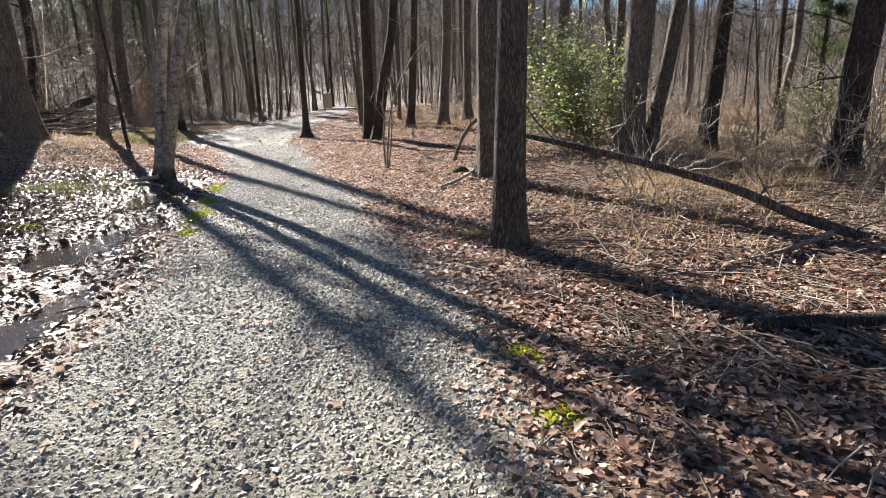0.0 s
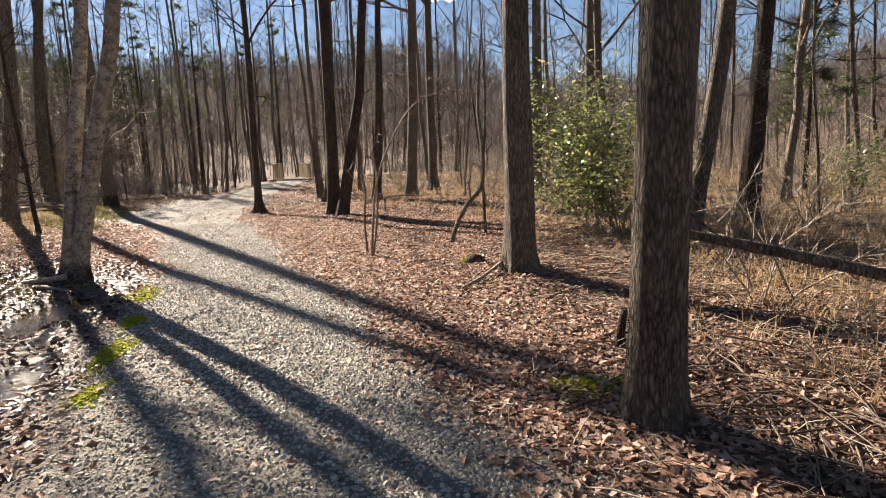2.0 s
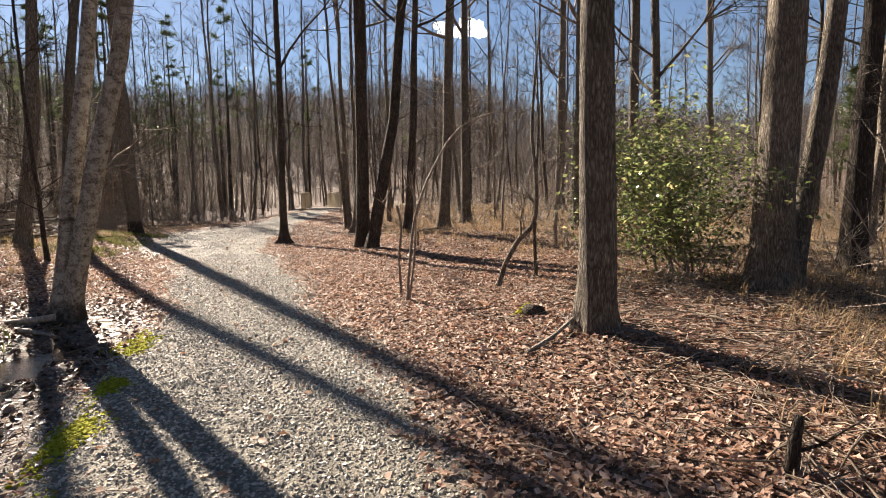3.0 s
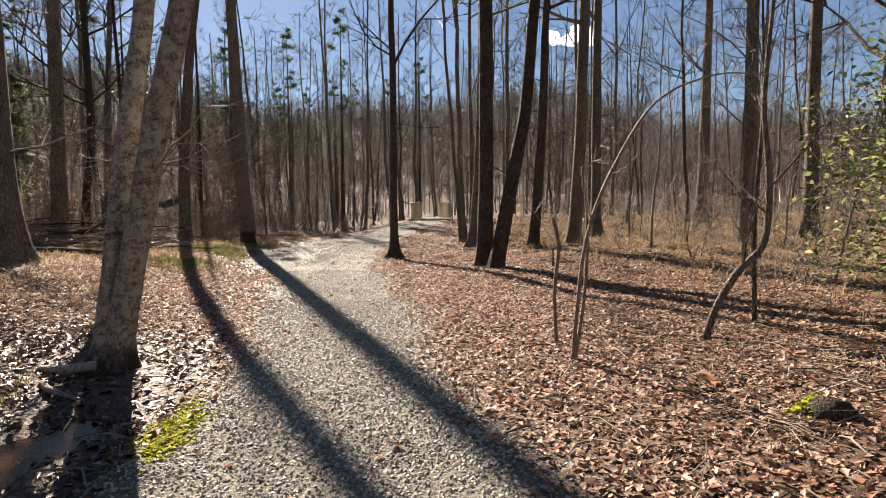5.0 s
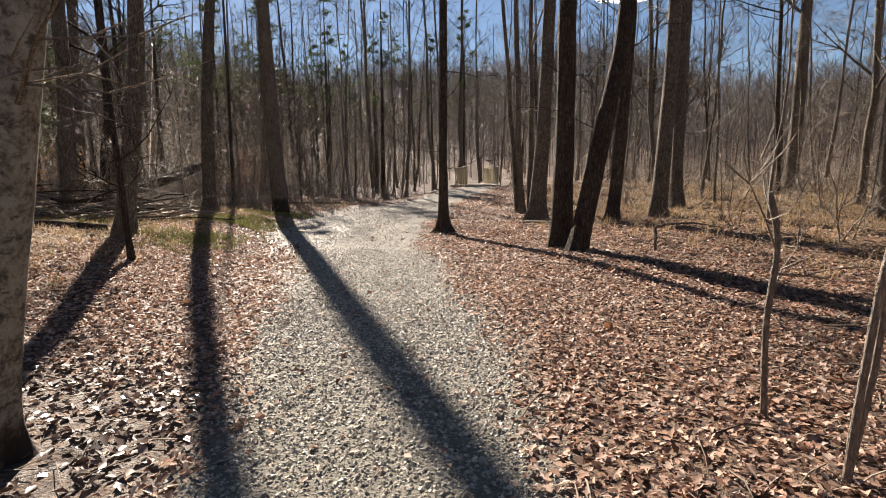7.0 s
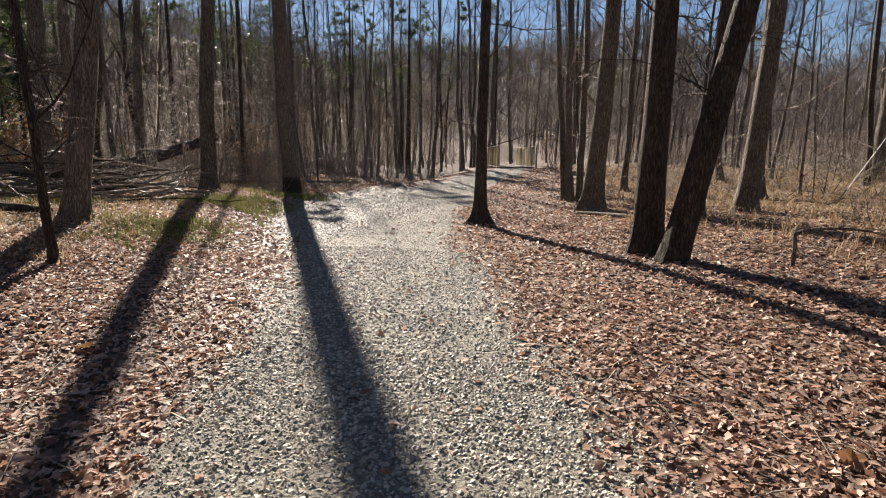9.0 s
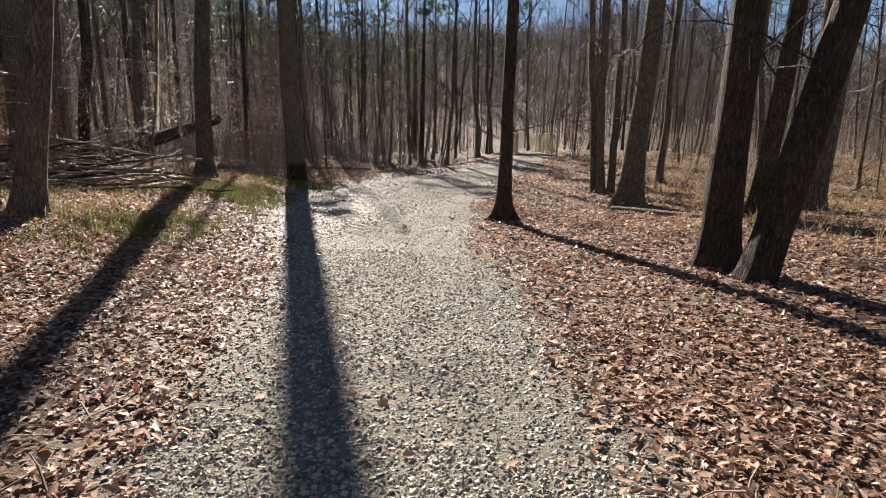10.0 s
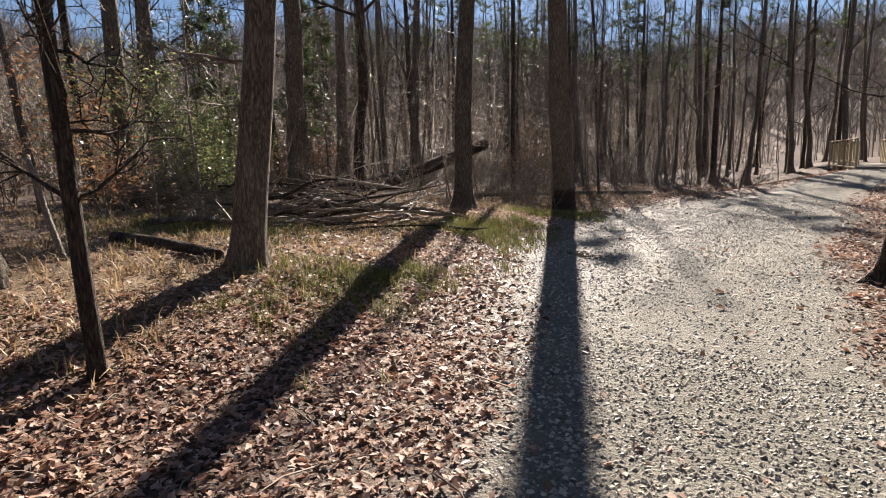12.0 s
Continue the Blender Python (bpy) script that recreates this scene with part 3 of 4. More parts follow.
while made < 150:
    x, y = rf.uniform(-40, 26), rf.uniform(9, 62)
    dl, dr = x - float(left_edge(y)), x - float(right_edge(y))
    if dl > -5.5 and dr < 4.5 or dl < 0 and y < 24 and -dl < 8 or dr > 0 and rf.random() < 0.45:
        continue
    copy_thing(THIN[rf.randrange(5)], pose(x, y, z_at(x, y) - 0.03, rf.uniform(-5, 5), rf.uniform(-5, 5), rf.uniform(0, 360)) @ Matrix.Scale(rf.uniform(0.8, 1.3), 4))
    made += 1


# ---- loose cover of the forest floor ----
def turn_all(n, r, tilt):
    """n random turns: any heading, tilted by up to about tilt radians."""
    a, b, c = r.uniform(0, 6.283, n), r.normal(0, tilt, n), r.normal(0, tilt, n)
    ca, sa, cb, sb, cc, sc = np.cos(a), np.sin(a), np.cos(b), np.sin(b), np.cos(c), np.sin(c)
    m = np.empty((n, 3, 3))
    m[:, 0, 0], m[:, 0, 1], m[:, 0, 2] = ca * cb, ca * sb * sc - sa * cc, ca * sb * cc + sa * sc
    m[:, 1, 0], m[:, 1, 1], m[:, 1, 2] = sa * cb, sa * sb * sc + ca * cc, sa * sb * cc - ca * sc
    m[:, 2, 0], m[:, 2, 1], m[:, 2, 2] = -sb, cb * sc, cb * cc
    return m


def pick(n, r, box, weight):
    """n places in the box, as dense as weight says."""
    xs, ys = [], []
    got = 0
    while got < n:
        x, y = r.uniform(box[0], box[1], n), r.uniform(box[2], box[3], n)
        keep = r.random(n) < weight(x, y)
        xs.append(x[keep]), ys.append(y[keep])
        got += int(keep.sum())
    return np.concatenate(xs)[:n], np.concatenate(ys)[:n]


def scatter(name, shape, faces, place, size, tilt, mat, r, label, category, jitter=0.0, smooth_shade=True, sink=0.0):
    x, y, z = place
    n = len(x)
    s = np.asarray(shape, float)[None] * size[:, :, None] if size.ndim == 2 and size.shape[1] == len(shape) else np.asarray(shape, float)[None] * size[:, None, :]
    if jitter:
        s = s * (1 + r.uniform(-jitter, jitter, s.shape))
    v = np.einsum('nij,nkj->nki', turn_all(n, r, tilt), s)
    v += np.stack([x, y, z - sink], 1)[:, None]
    f = np.asarray(faces)[None] + (np.arange(n) * len(shape))[:, None, None]
    ob = new(name, mesh_from(name, v.reshape(-1, 3), f.reshape(-1, len(faces[0])), mat, smooth_shade))
    return tagged(ob, label, category, kind="stuff")


LEAF_SHAPE = [(0, -0.5, 0), (0.2, -0.28, 0.05), (0.17, -0.1, 0.08), (0.38, 0.08, 0.16), (0.2, 0.22, 0.07), (0, 0.55, -0.03),
              (-0.2, 0.22, 0.07), (-0.38, 0.08, 0.16), (-0.17, -0.1, 0.08), (-0.2, -0.28, 0.05)]
LEAF_FACES = [(0, 1, 2, 5), (2, 3, 4, 5), (0, 5, 8, 9), (8, 5, 6, 7)]
PLAIN_LEAF = [LEAF_SHAPE[i] for i in (0, 3, 5, 7)]
PLAIN_FACES = [(0, 1, 2), (0, 2, 3)]


def leafy(x, y):
    dl, dr = x - left_edge(y), x - right_edge(y)
    near = np.exp(-np.maximum(0, np.maximum(-dl - 3, dr - 5)) / 4)
    pools = np.exp(-((x - ditch_line(y) + 0.12) / 0.5) ** 2) * (y < 11.5)
    return (1 - 0.98 * zone_gravel(x, y)) * (1 - 0.5 * zone_wet(x, y)) * (1 - 0.3 * zone_grass(x, y)) * near * (1 - 0.5 * pools)


def damp(x, y):
    dl = x - left_edge(y)
    return np.clip(smooth(-dl, -0.3, 0.3) * (1 - smooth(-dl, 3.5, 6)) * (1 - smooth(y, 11.5, 14)) + 0.45 * zone_wet(x, y) * smooth(y, 12, 24), 0, 1)


def leaves(n, box, lo, hi, seed, lobed, mat=LEAF, where=None):
    r = np.random.default_rng(seed)
    x, y = pick(n, r, box, lambda a, b: leafy(a, b) * (where(a, b) if where else 1 - damp(a, b)))
    n = len(x)
    s = r.uniform(lo, hi, n)
    size = np.stack([s * r.uniform(0.7, 1.2, n), s * r.uniform(0.85, 1.25, n), s * r.choice([0.4, 0.9, 1.7], n)], 1)
    scatter("leaf_litter", LEAF_SHAPE if lobed else PLAIN_LEAF, LEAF_FACES if lobed else PLAIN_FACES, (x, y, land(x, y) + r.uniform(0.0, 0.03, n)), size, 0.33, mat, r,
            "brown fallen leaves covering the ground" if mat is LEAF else "dark wet leaves plastered on mud", "leaf litter", 0.12, True)


leaves(40000, (-6, 4.0, 1.0, 18), 0.035, 0.082, 31, True)
leaves(13000, (-10.5, -5, 12.5, 19), 0.034, 0.075, 35, True)
leaves(85000, (-15, 8, 1.0, 27), 0.032, 0.066, 33, False)
leaves(21000, (-13, -1, 1.0, 34), 0.045, 0.085, 34, False, WET_LEAF, damp)
leaves(48000, (-28, 18, 18, 50), 0.055, 0.105, 32, False)

STONE_SHAPE = [(math.cos(a), math.sin(a), -0.25) for a in (0, 1.25, 2.5, 3.8, 5.0)] + [(0.15, 0.1, 0.66)]
STONE_FACES = [(0, 1, 5), (1, 2, 5), (2, 3, 5), (3, 4, 5), (4, 0, 5)]


def gravel(n, box, lo, hi, seed, rise=1.0):
    r = np.random.default_rng(seed)
    x, y = pick(n, r, box, lambda x, y: zone_gravel(x, y) * (1 - 0.5 * zone_wet(x, y)) + 0.012)
    s = lo + (hi - lo) * r.random(n) ** 1.8
    size = np.stack([s * r.uniform(0.8, 1.3, n), s * r.uniform(0.7, 1.1, n), s * r.uniform(0.55, 1.1, n) * rise], 1)
    scatter("gravel", STONE_SHAPE, STONE_FACES, (x, y, land(x, y)), size, 0.22, STONE, r, "grey crushed stone on the trail", "gravel", 0.3, False, -0.002)


gravel(70000, (-9.5, 1.6, 1.2, 15.5), 0.007, 0.023, 41)
gravel(14000, (-9.5, -1.0, 14, 20), 0.008, 0.023, 43, 0.95)
gravel(20000, (-11, -2.5, 15.5, 34), 0.010, 0.025, 42, 0.9)
gravel(7000, (-12.5, -7.5, 20, 33), 0.012, 0.034, 44, 1.0)


def blades(name, n, box, weight, lo, hi, width, lean, mat, seed, label, category):
    """Single grass blades, bent over."""
    r = np.random.default_rng(seed)
    x, y = pick(n // 9, r, box, weight)
    x, y = np.repeat(x, 9) + r.normal(0, 0.05, 9 * len(x)), np.repeat(y, 9) + r.normal(0, 0.05, 9 * len(y))
    n = len(x)
    h = r.uniform(lo, hi, n)
    a = r.uniform(0, 6.283, n)
    l = np.abs(r.normal(lean, 0.35, n))
    dx, dy = np.cos(a), np.sin(a)
    v = np.empty((n, 6, 3))
    z = land(x, y) - 0.01
    for k, (u, w) in enumerate(((0, 1), (0.55, 0.8), (1, 0.15))):
        bx, by = x + dx * h * l * u * u, y + dy * h * l * u * u
        for q, sg in ((0, 1), (1, -1)):
            v[:, k * 2 + q, 0] = bx - dy * width * w * sg
            v[:, k * 2 + q, 1] = by + dx * width * w * sg
            v[:, k * 2 + q, 2] = z + h * u * np.maximum(0.25, 1 - 0.35 * l * u)
    f = np.array([(0, 1, 3, 2), (2, 3, 5, 4)])[None] + (np.arange(n) * 6)[:, None, None]
    return tagged(new(name, mesh_from(name, v.reshape(-1, 3), f.reshape(-1, 4), mat)), label, category, kind="stuff")


def right_meadow(x, y):
    dr = x - right_edge(y)
    return smooth(dr, 3.2, 6.0) * smooth(y, 5, 12) * 0.6 + smooth(dr, 2.2, 4.5) * smooth(y, 19, 24)


def left_bank(x, y):
    dl = x - left_edge(y)
    return smooth(-dl, 2.0, 3.2) * (1 - smooth(-dl, 6, 12) * 0.7) * smooth(y, 11, 16) * (1 - 0.5 * smooth(y, 32, 40))


def green_spots(x, y):
    dl = x - left_edge(y)
    return np.exp(-((dl + 2.7) / 0.8) ** 2) * smooth(y, 17, 21) * (1 - smooth(y, 28, 31)) * (wobble(x * 2, y * 2) > -0.2) \
        + 0.5 * np.exp(-((x + 14.5) / 1.8) ** 2 - ((y - 20) / 1.5) ** 2) + 0.25 * np.exp(-((x + 6.8) / 0.9) ** 2 - ((y - 10.2) / 0.8) ** 2)


blades("dry_grass", 46000, (-3, 24, 5, 42), right_meadow, 0.08, 0.34, 0.006, 0.7, DRY_GRASS, 51, "straw-coloured dead grass in the clearing", "dry grass")
blades("dry_grass", 9000, (0.9, 9, 3, 12), lambda x, y: smooth(x, 1.0, 3.2) * smooth(y, 3.2, 6) * (wobble(x * 1.7, y * 1.7) > -0.15), 0.08, 0.34, 0.004, 0.8, DRY_GRASS, 54, "sparse dead grass among the fallen leaves", "dry grass")
blades("dry_grass", 30000, (-24, -6, 10, 40), left_bank, 0.05, 0.22, 0.006, 0.8, DRY_GRASS, 52, "dead tan grass on the bank", "dry grass")
blades("green_grass", 20000, (-18, -5, 9, 32), green_spots, 0.06, 0.2, 0.005, 0.6, GREEN_GRASS, 53, "short green grass along the wet edge", "grass")


def twig_litter(n, box, seed, lo, hi):
    r = np.random.default_rng(seed)
    x, y = pick(n, r, box, lambda x, y: (1 - 0.98 * zone_gravel(x, y)) * (0.35 + 0.65 * (x > -1)))
    ln = r.uniform(lo, hi, n)
    th = r.uniform(0.003, 0.008, n)
    shape = [(math.cos(t) * w, math.sin(t) * w + b, u) for u, w, b in ((-0.5, 1, 0), (0.1, 0.8, 4), (0.5, 0.5, 0)) for t in (0, 2.1, 4.2)]
    shape = [(u, yy, zz) for yy, zz, u in shape]
    faces = [(k * 3 + s, k * 3 + (s + 1) % 3, k * 3 + 3 + (s + 1) % 3, k * 3 + 3 + s) for k in range(2) for s in range(3)]
    scatter("twig_litter", shape, faces, (x, y, land(x, y) + 0.015 + 0.05 * ln * r.random(n)), np.stack([ln, th, th], 1), 0.12, TWIG, r, "broken twigs lying on the leaves", "twigs", 0.0)


twig_litter(7500, (-14, 9, 1.5, 26), 61, 0.08, 0.45)
twig_litter(4200, (0.9, 8.5, 2.6, 12), 62, 0.15, 0.8)


# ---- water ----
def puddle(name, x0, x1, y0, y1, level, label):
    """A flat sheet of water; the ground rises through it."""
    v = [(x0, y0, level), (x1, y0, level), (x1, y1, level), (x0, y1, level)]
    return tagged(new(name, mesh_from(name, v, [(0, 1, 2, 3)], WATER)), label, "puddle")


def ribbon(name, line, half, y0, y1, level, label):
    ys = np.arange(y0, y1 + 0.01, 0.25)
    v, f = [], []
    for i, y in enumerate(ys):
        c = float(line(y))
        v += [(c - half, y, level), (c + half, y, level)]
        if i:
            f.append((2 * i - 2, 2 * i - 1, 2 * i + 1, 2 * i))
    return tagged(new(name, mesh_from(name, v, f, WATER)), label, "puddle")


ribbon("puddle", lambda y: ditch_line(y) - 0.12, 0.62, 0.5, 11.2, -0.047, "brown rainwater standing in the ditch along the trail")
ribbon("puddle", lambda y: left_edge(y) - 0.4, 1.7, 23.5, 39, 0.014, "shallow water sheet over the soaked trail edge")


# ---- moss ----
def moss_patch(x, y, w, l, turn, seed, high=0.02):
    r = np.random.default_rng(seed)
    n = int(900 * w * l / 0.09) + 200
    a = r.uniform(0, 6.283, n)
    q = np.abs(r.normal(0, 0.55, n)) * (1 + 0.35 * np.sin(3 * a + seed) + 0.2 * np.sin(7 * a))
    u, t = np.cos(a) * q * w, np.sin(a) * q * l
    px, py = x + u * math.cos(turn) - t * math.sin(turn), y + u * math.sin(turn) + t * math.cos(turn)
    s = r.uniform(0.010, 0.022, n)
    scatter("moss", STONE_SHAPE, STONE_FACES, (px, py, land(px, py) + high * np.exp(-2 * q * q)), np.stack([s, s, s * 0.8], 1), 0.5, MOSS, r,
            "bright yellow-green moss on the ground", "moss", 0.35, True)


for i, (x, y, w, l, t) in enumerate([(0.46, 3.05, 0.09, 0.14, 0.5), (0.55, 2.36, 0.13, 0.1, 0.2), (-3.3, 7.5, 0.16, 0.5, 0.15), (-3.55, 8.5, 0.14, 0.3, 0.2), (-4.1, 10.1, 0.2, 0.45, 0.2),
                                     (-3.95, 9.75, 0.16, 0.3, 0.2), (-3.0, 6.5, 0.12, 0.25, 0.1), (-5.3, 7.0, 0.3, 0.16, 0.3), (-7.4, 10.3, 0.4, 0.35, 0.0), (0.45, 6.0, 0.28, 0.2, 0.0)]):
    moss_patch(x, y, w, l, t, 300 + i)


# ---- fallen wood ----
def stem_mesh(name, pts, rads, sides, mat, seed, knobs=0.08):
    """A log, stick or stem along pts with an uneven skin and closed ends."""
    r = random.Random(seed)
    b = Buf()
    P = [Vector(p) for p in pts]
    fine, fr = [], []
    for i in range(len(P) - 1):
        p0, p1, p2, p3 = P[max(0, i - 1)], P[i], P[i + 1], P[min(len(P) - 1, i + 2)]
        for k in range(5):
            t = k / 5
            fine.append(0.5 * ((2 * p1) + (p2 - p0) * t + (2 * p0 - 5 * p1 + 4 * p2 - p3) * t * t + (3 * p1 - p0 - 3 * p2 + p3) * t ** 3))
            fr.append(rads[i] + (rads[i + 1] - rads[i]) * t)
    fine.append(P[-1]), fr.append(rads[-1])
    fine = [fine[0] + (fine[0] - fine[1]) * 0.002] + fine + [fine[-1] + (fine[-1] - fine[-2]) * 0.002]
    fr = [0.001] + fr + [0.001]
    b.tube(fine, fr, sides, lambda i, t: 1 + knobs * math.sin(2 * t + i) * 0.5 + r.uniform(-knobs, knobs) * 0.6)
    return b.mesh(name, mat)


def fallen(name, pts, rads, mat, seed, label, category="log", twigs=0, sides=10):
    """Points are x, y and height over the ground."""
    x0, y0, h0 = pts[0]
    root = new(name)
    root.location = (x0, y0, z_at(x0, y0))
    tagged(root, label, category)
    loc = [(x - x0, y - y0, z_at(x, y) + h - root.location.z) for x, y, h in pts]
    part("stem", stem_mesh("stem", loc, rads, sides, mat, seed), root)
    r = random.Random(seed)
    for _ in range(twigs):
        i = r.randint(0, len(loc) - 2)
        p = Vector(loc[i]).lerp(Vector(loc[i + 1]), r.random())
        b = Buf()
        d = rvec(r, 1)
        d.z = abs(d.z) * 0.6
        grow(b, r, p, d, r.uniform(0.3, 1.1), rads[i] * 0.3, 1, 4, 0.05, 0.3)
        part("branch", b.mesh("branch", mat), root)
    return root


fallen("fallen_log", [(-20.6, 27.7, 0.1), (-20.2, 29.3, 0.55), (-19.6, 31.2, 1.15), (-18.9, 33.3, 1.9)], [0.25, 0.24, 0.23, 0.2], BARK_DARK, 71, "dark fallen trunk propped up at an angle", twigs=2)
fallen("fallen_log", [(-18.4, 31.2, 0.05), (-16.2, 34.2, 0.07), (-14.0, 37.6, 0.05)], [0.09, 0.085, 0.07], BARK_GREY, 72, "dark log lying flat on the forest floor")
fallen("fallen_log", [(1.9, 3.22, 0.03), (2.7, 3.18, 0.04), (4.2, 3.0, 0.03)], [0.05, 0.055, 0.05], BARK_DARK, 73, "dark rotten log half sunk in fallen leaves")
fallen("fallen_branch", [(3.9, 4.9, 0.0), (3.3, 5.1, 0.22), (2.7, 5.27, 0.5), (1.7, 5.52, 0.83), (0.82, 5.74, 1.06)], [0.055, 0.05, 0.045, 0.036, 0.028], BARK_GREY, 74,
       "long grey fallen branch propped against a trunk", "branch", 3)
fallen("fallen_branch", [(3.5, 4.9, 0.1), (3.0, 4.7, 0.05), (2.6, 4.6, 0.02)], [0.03, 0.02, 0.008], BARK_PALE, 75, "pale side limb on the leaves", "branch", 1)
fallen("fallen_branch", [(-0.02, 8.85, 0.02), (0.3, 9.1, 0.05), (0.7, 9.5, 0.18), (0.85, 9.75, 0.22)], [0.022, 0.02, 0.016, 0.008], BARK_PALE, 76, "pale crooked stick lying on the leaves", "branch", 2)
fallen("fallen_log", [(-13.3, 18.1, 0.08), (-12.2, 18.3, 0.1), (-11.2, 18.5, 0.08)], [0.07, 0.07, 0.06], BARK_DARK, 77, "thin dark log at the foot of a tree")
fallen("fallen_branch", [(-3.5, 25.7, 0.04), (-2.6, 24.6, 0.05), (-1.1, 22.6, 0.04)], [0.05, 0.05, 0.03], BARK_GREY, 78, "fallen limb across the leaf litter", "branch", 1)
fallen("fallen_branch", [(-6.3, 11.3, 0.02), (-5.9, 11.15, 0.08), (-5.6, 11.2, 0.1)], [0.03, 0.045, 0.05], BARK_PALE, 79, "pale broken limb at the foot of the twin tree", "branch")
fallen("fallen_branch", [(-5.9, 10.9, 0.02), (-5.55, 10.6, 0.05), (-5.2, 10.55, 0.01)], [0.03, 0.03, 0.012], BARK_PALE, 80, "short pale stick in the mud", "branch")
fallen("dead_stick", [(-12.0, 17.2, 0.0), (-12.2, 17.15, 0.45), (-12.5, 17.1, 1.1)], [0.035, 0.03, 0.025], BARK_PALE, 81, "broken pale stick standing in the grass", "stick", 1)
fallen("stump", [(0.92, 6.6, -0.05), (0.93, 6.6, 0.15), (0.96, 6.61, 0.3)], [0.04, 0.035, 0.022], BARK_DARK, 82, "small jagged broken stump in the leaves", "stump", 1)
fallen("stump", [(0.36, 10.35, -0.05), (0.37, 10.35, 0.06), (0.38, 10.36, 0.12)], [0.17, 0.15, 0.08], BARK_DARK, 83, "low rotten stump overgrown with moss", "stump")
moss_patch(0.3, 10.4, 0.2, 0.13, 0.3, 333, 0.13)


def brush_pile(cx, cy, turn, n, seed):
    r = random.Random(seed)
    root = new("brush_pile")
    root.location = (cx, cy, z_at(cx, cy))
    tagged(root, "heap of grey dead sticks and limbs on the bank", "brush pile")
    for i in range(n):
        a = turn + r.gauss(0, 0.5)
        ln = r.uniform(0.9, 2.8)
        u, w = r.gauss(0, 1.0), r.gauss(0, 0.7)
        x, y = u * math.cos(turn) - w * math.sin(turn), u * math.sin(turn) + w * math.cos(turn)
        z = r.uniform(0.05, 0.8) * math.exp(-0.7 * w * w) + z_at(cx + x, cy + y) - root.location.z
        d = Vector((math.cos(a), math.sin(a), r.uniform(-0.22, 0.22))) * ln / 2
        th = r.uniform(0.01, 0.035) if i > 5 else 0.06
        c = Vector((x, y, z))
        me = stem_mesh("stick", [c - d, c - d * 0.3 + rvec(r, 0.06), c + d * 0.4 + rvec(r, 0.08), c + d], [th, th * 0.9, th * 0.7, th * 0.35], 6,
                       (BARK_GREY, BARK_PALE, BARK_PALE, BARK_DARK)[i % 4], seed + i)
        part("stick", me, root)
    b = Buf()
    for i in range(20):
        a = r.uniform(0, 6.28)
        grow(b, r, Vector((r.gauss(0, 1.2), r.gauss(0, 1.0), r.uniform(0.1, 0.5))), Vector((math.cos(a), math.sin(a), r.uniform(-0.1, 0.5))), r.uniform(0.8, 2.0), 0.022, 2, 4, 0.0, 0.3, 0.008)
    tagged(part("brushwood", b.mesh("brushwood", BARK_PALE), root), kind="stuff")


brush_pile(-13.7, 21.9, 0.75, 70, 91)
brush_pile(-17.5, 21.0, 0.3, 30, 191)


# ---- saplings and shrubs ----
def sapling(pts, rads, seed, label, twigs=3, mat=BARK_TWIG, tw=0.6):
    r = random.Random(seed)
    x0, y0 = pts[0][:2]
    root = new("sapling")
    root.location = (x0, y0, z_at(x0, y0) - 0.03)
    tagged(root, label, "sapling")
    loc = [(x - x0, y - y0, z) for x, y, z in pts]
    part("stem", stem_mesh("stem", loc, rads, 8, mat, seed, 0.1), root)
    for _ in range(twigs):
        i = r.randint(max(0, len(loc) // 2 - 1), len(loc) - 2)
        p = Vector(loc[i]).lerp(Vector(loc[i + 1]), r.random())
        b = Buf()
        d = rvec(r, 1)
        d.z = abs(d.z) + 0.2
        grow(b, r, p, d, r.uniform(0.4, 1.1) * tw / 0.6, rads[i] * 0.4, 1, 4, 0.1, 0.25)
        part("branch", b.mesh("branch", mat), root)
    return root


sapling([(-1.14, 11.9, 0), (-1.1, 11.92, 0.5), (-1.0, 11.95, 1.25), (-0.75, 12.0, 1.9), (-0.35, 12.1, 2.5), (0.2, 12.2, 2.75), (0.7, 12.3, 2.75)],
        [0.023, 0.02, 0.018, 0.015, 0.012, 0.009, 0.005], 111, "slender bare sapling arching over to one side", 6)
sapling([(-1.12, 11.95, 0), (-1.02, 11.97, 0.7), (-1.0, 12.0, 1.4), (-1.05, 12.02, 1.9)], [0.02, 0.018, 0.014, 0.006], 112, "thin upright shoot beside the arching sapling", 1)
sapling([(-1.24, 12.7, 0), (-1.26, 12.7, 0.6), (-1.22, 12.72, 1.1), (-1.28, 12.72, 1.42)], [0.022, 0.02, 0.02, 0.02], 113, "broken-topped sapling with a few shoots", 4, BARK_TWIG, 0.5)
sapling([(0.3, 12.65, 0), (0.4, 12.65, 0.35), (0.62, 12.66, 0.75), (0.88, 12.7, 1.05), (0.92, 12.7, 1.7), (0.86, 12.72, 2.6), (1.0, 12.75, 4.2)],
        [0.045, 0.042, 0.04, 0.038, 0.034, 0.026, 0.01], 114, "crooked young tree bent at its foot", 6, BARK_GREY, 1.0)
sapling([(1.05, 13.3, 0), (1.02, 13.3, 1.2), (1.1, 13.35, 2.6), (1.05, 13.4, 4.5)], [0.03, 0.027, 0.02, 0.008], 115, "straight thin sapling in the grass", 7, BARK_GREY, 1.0)
sapling([(-0.9, 19.0, 0), (-0.9, 19.0, 0.3), (-0.85, 19.05, 0.46), (-0.3, 19.2, 0.5), (0.2, 19.3, 0.42)], [0.025, 0.025, 0.022, 0.016, 0.006], 116, "bent dead stem at the grass edge", 2, BARK_GREY, 0.3)


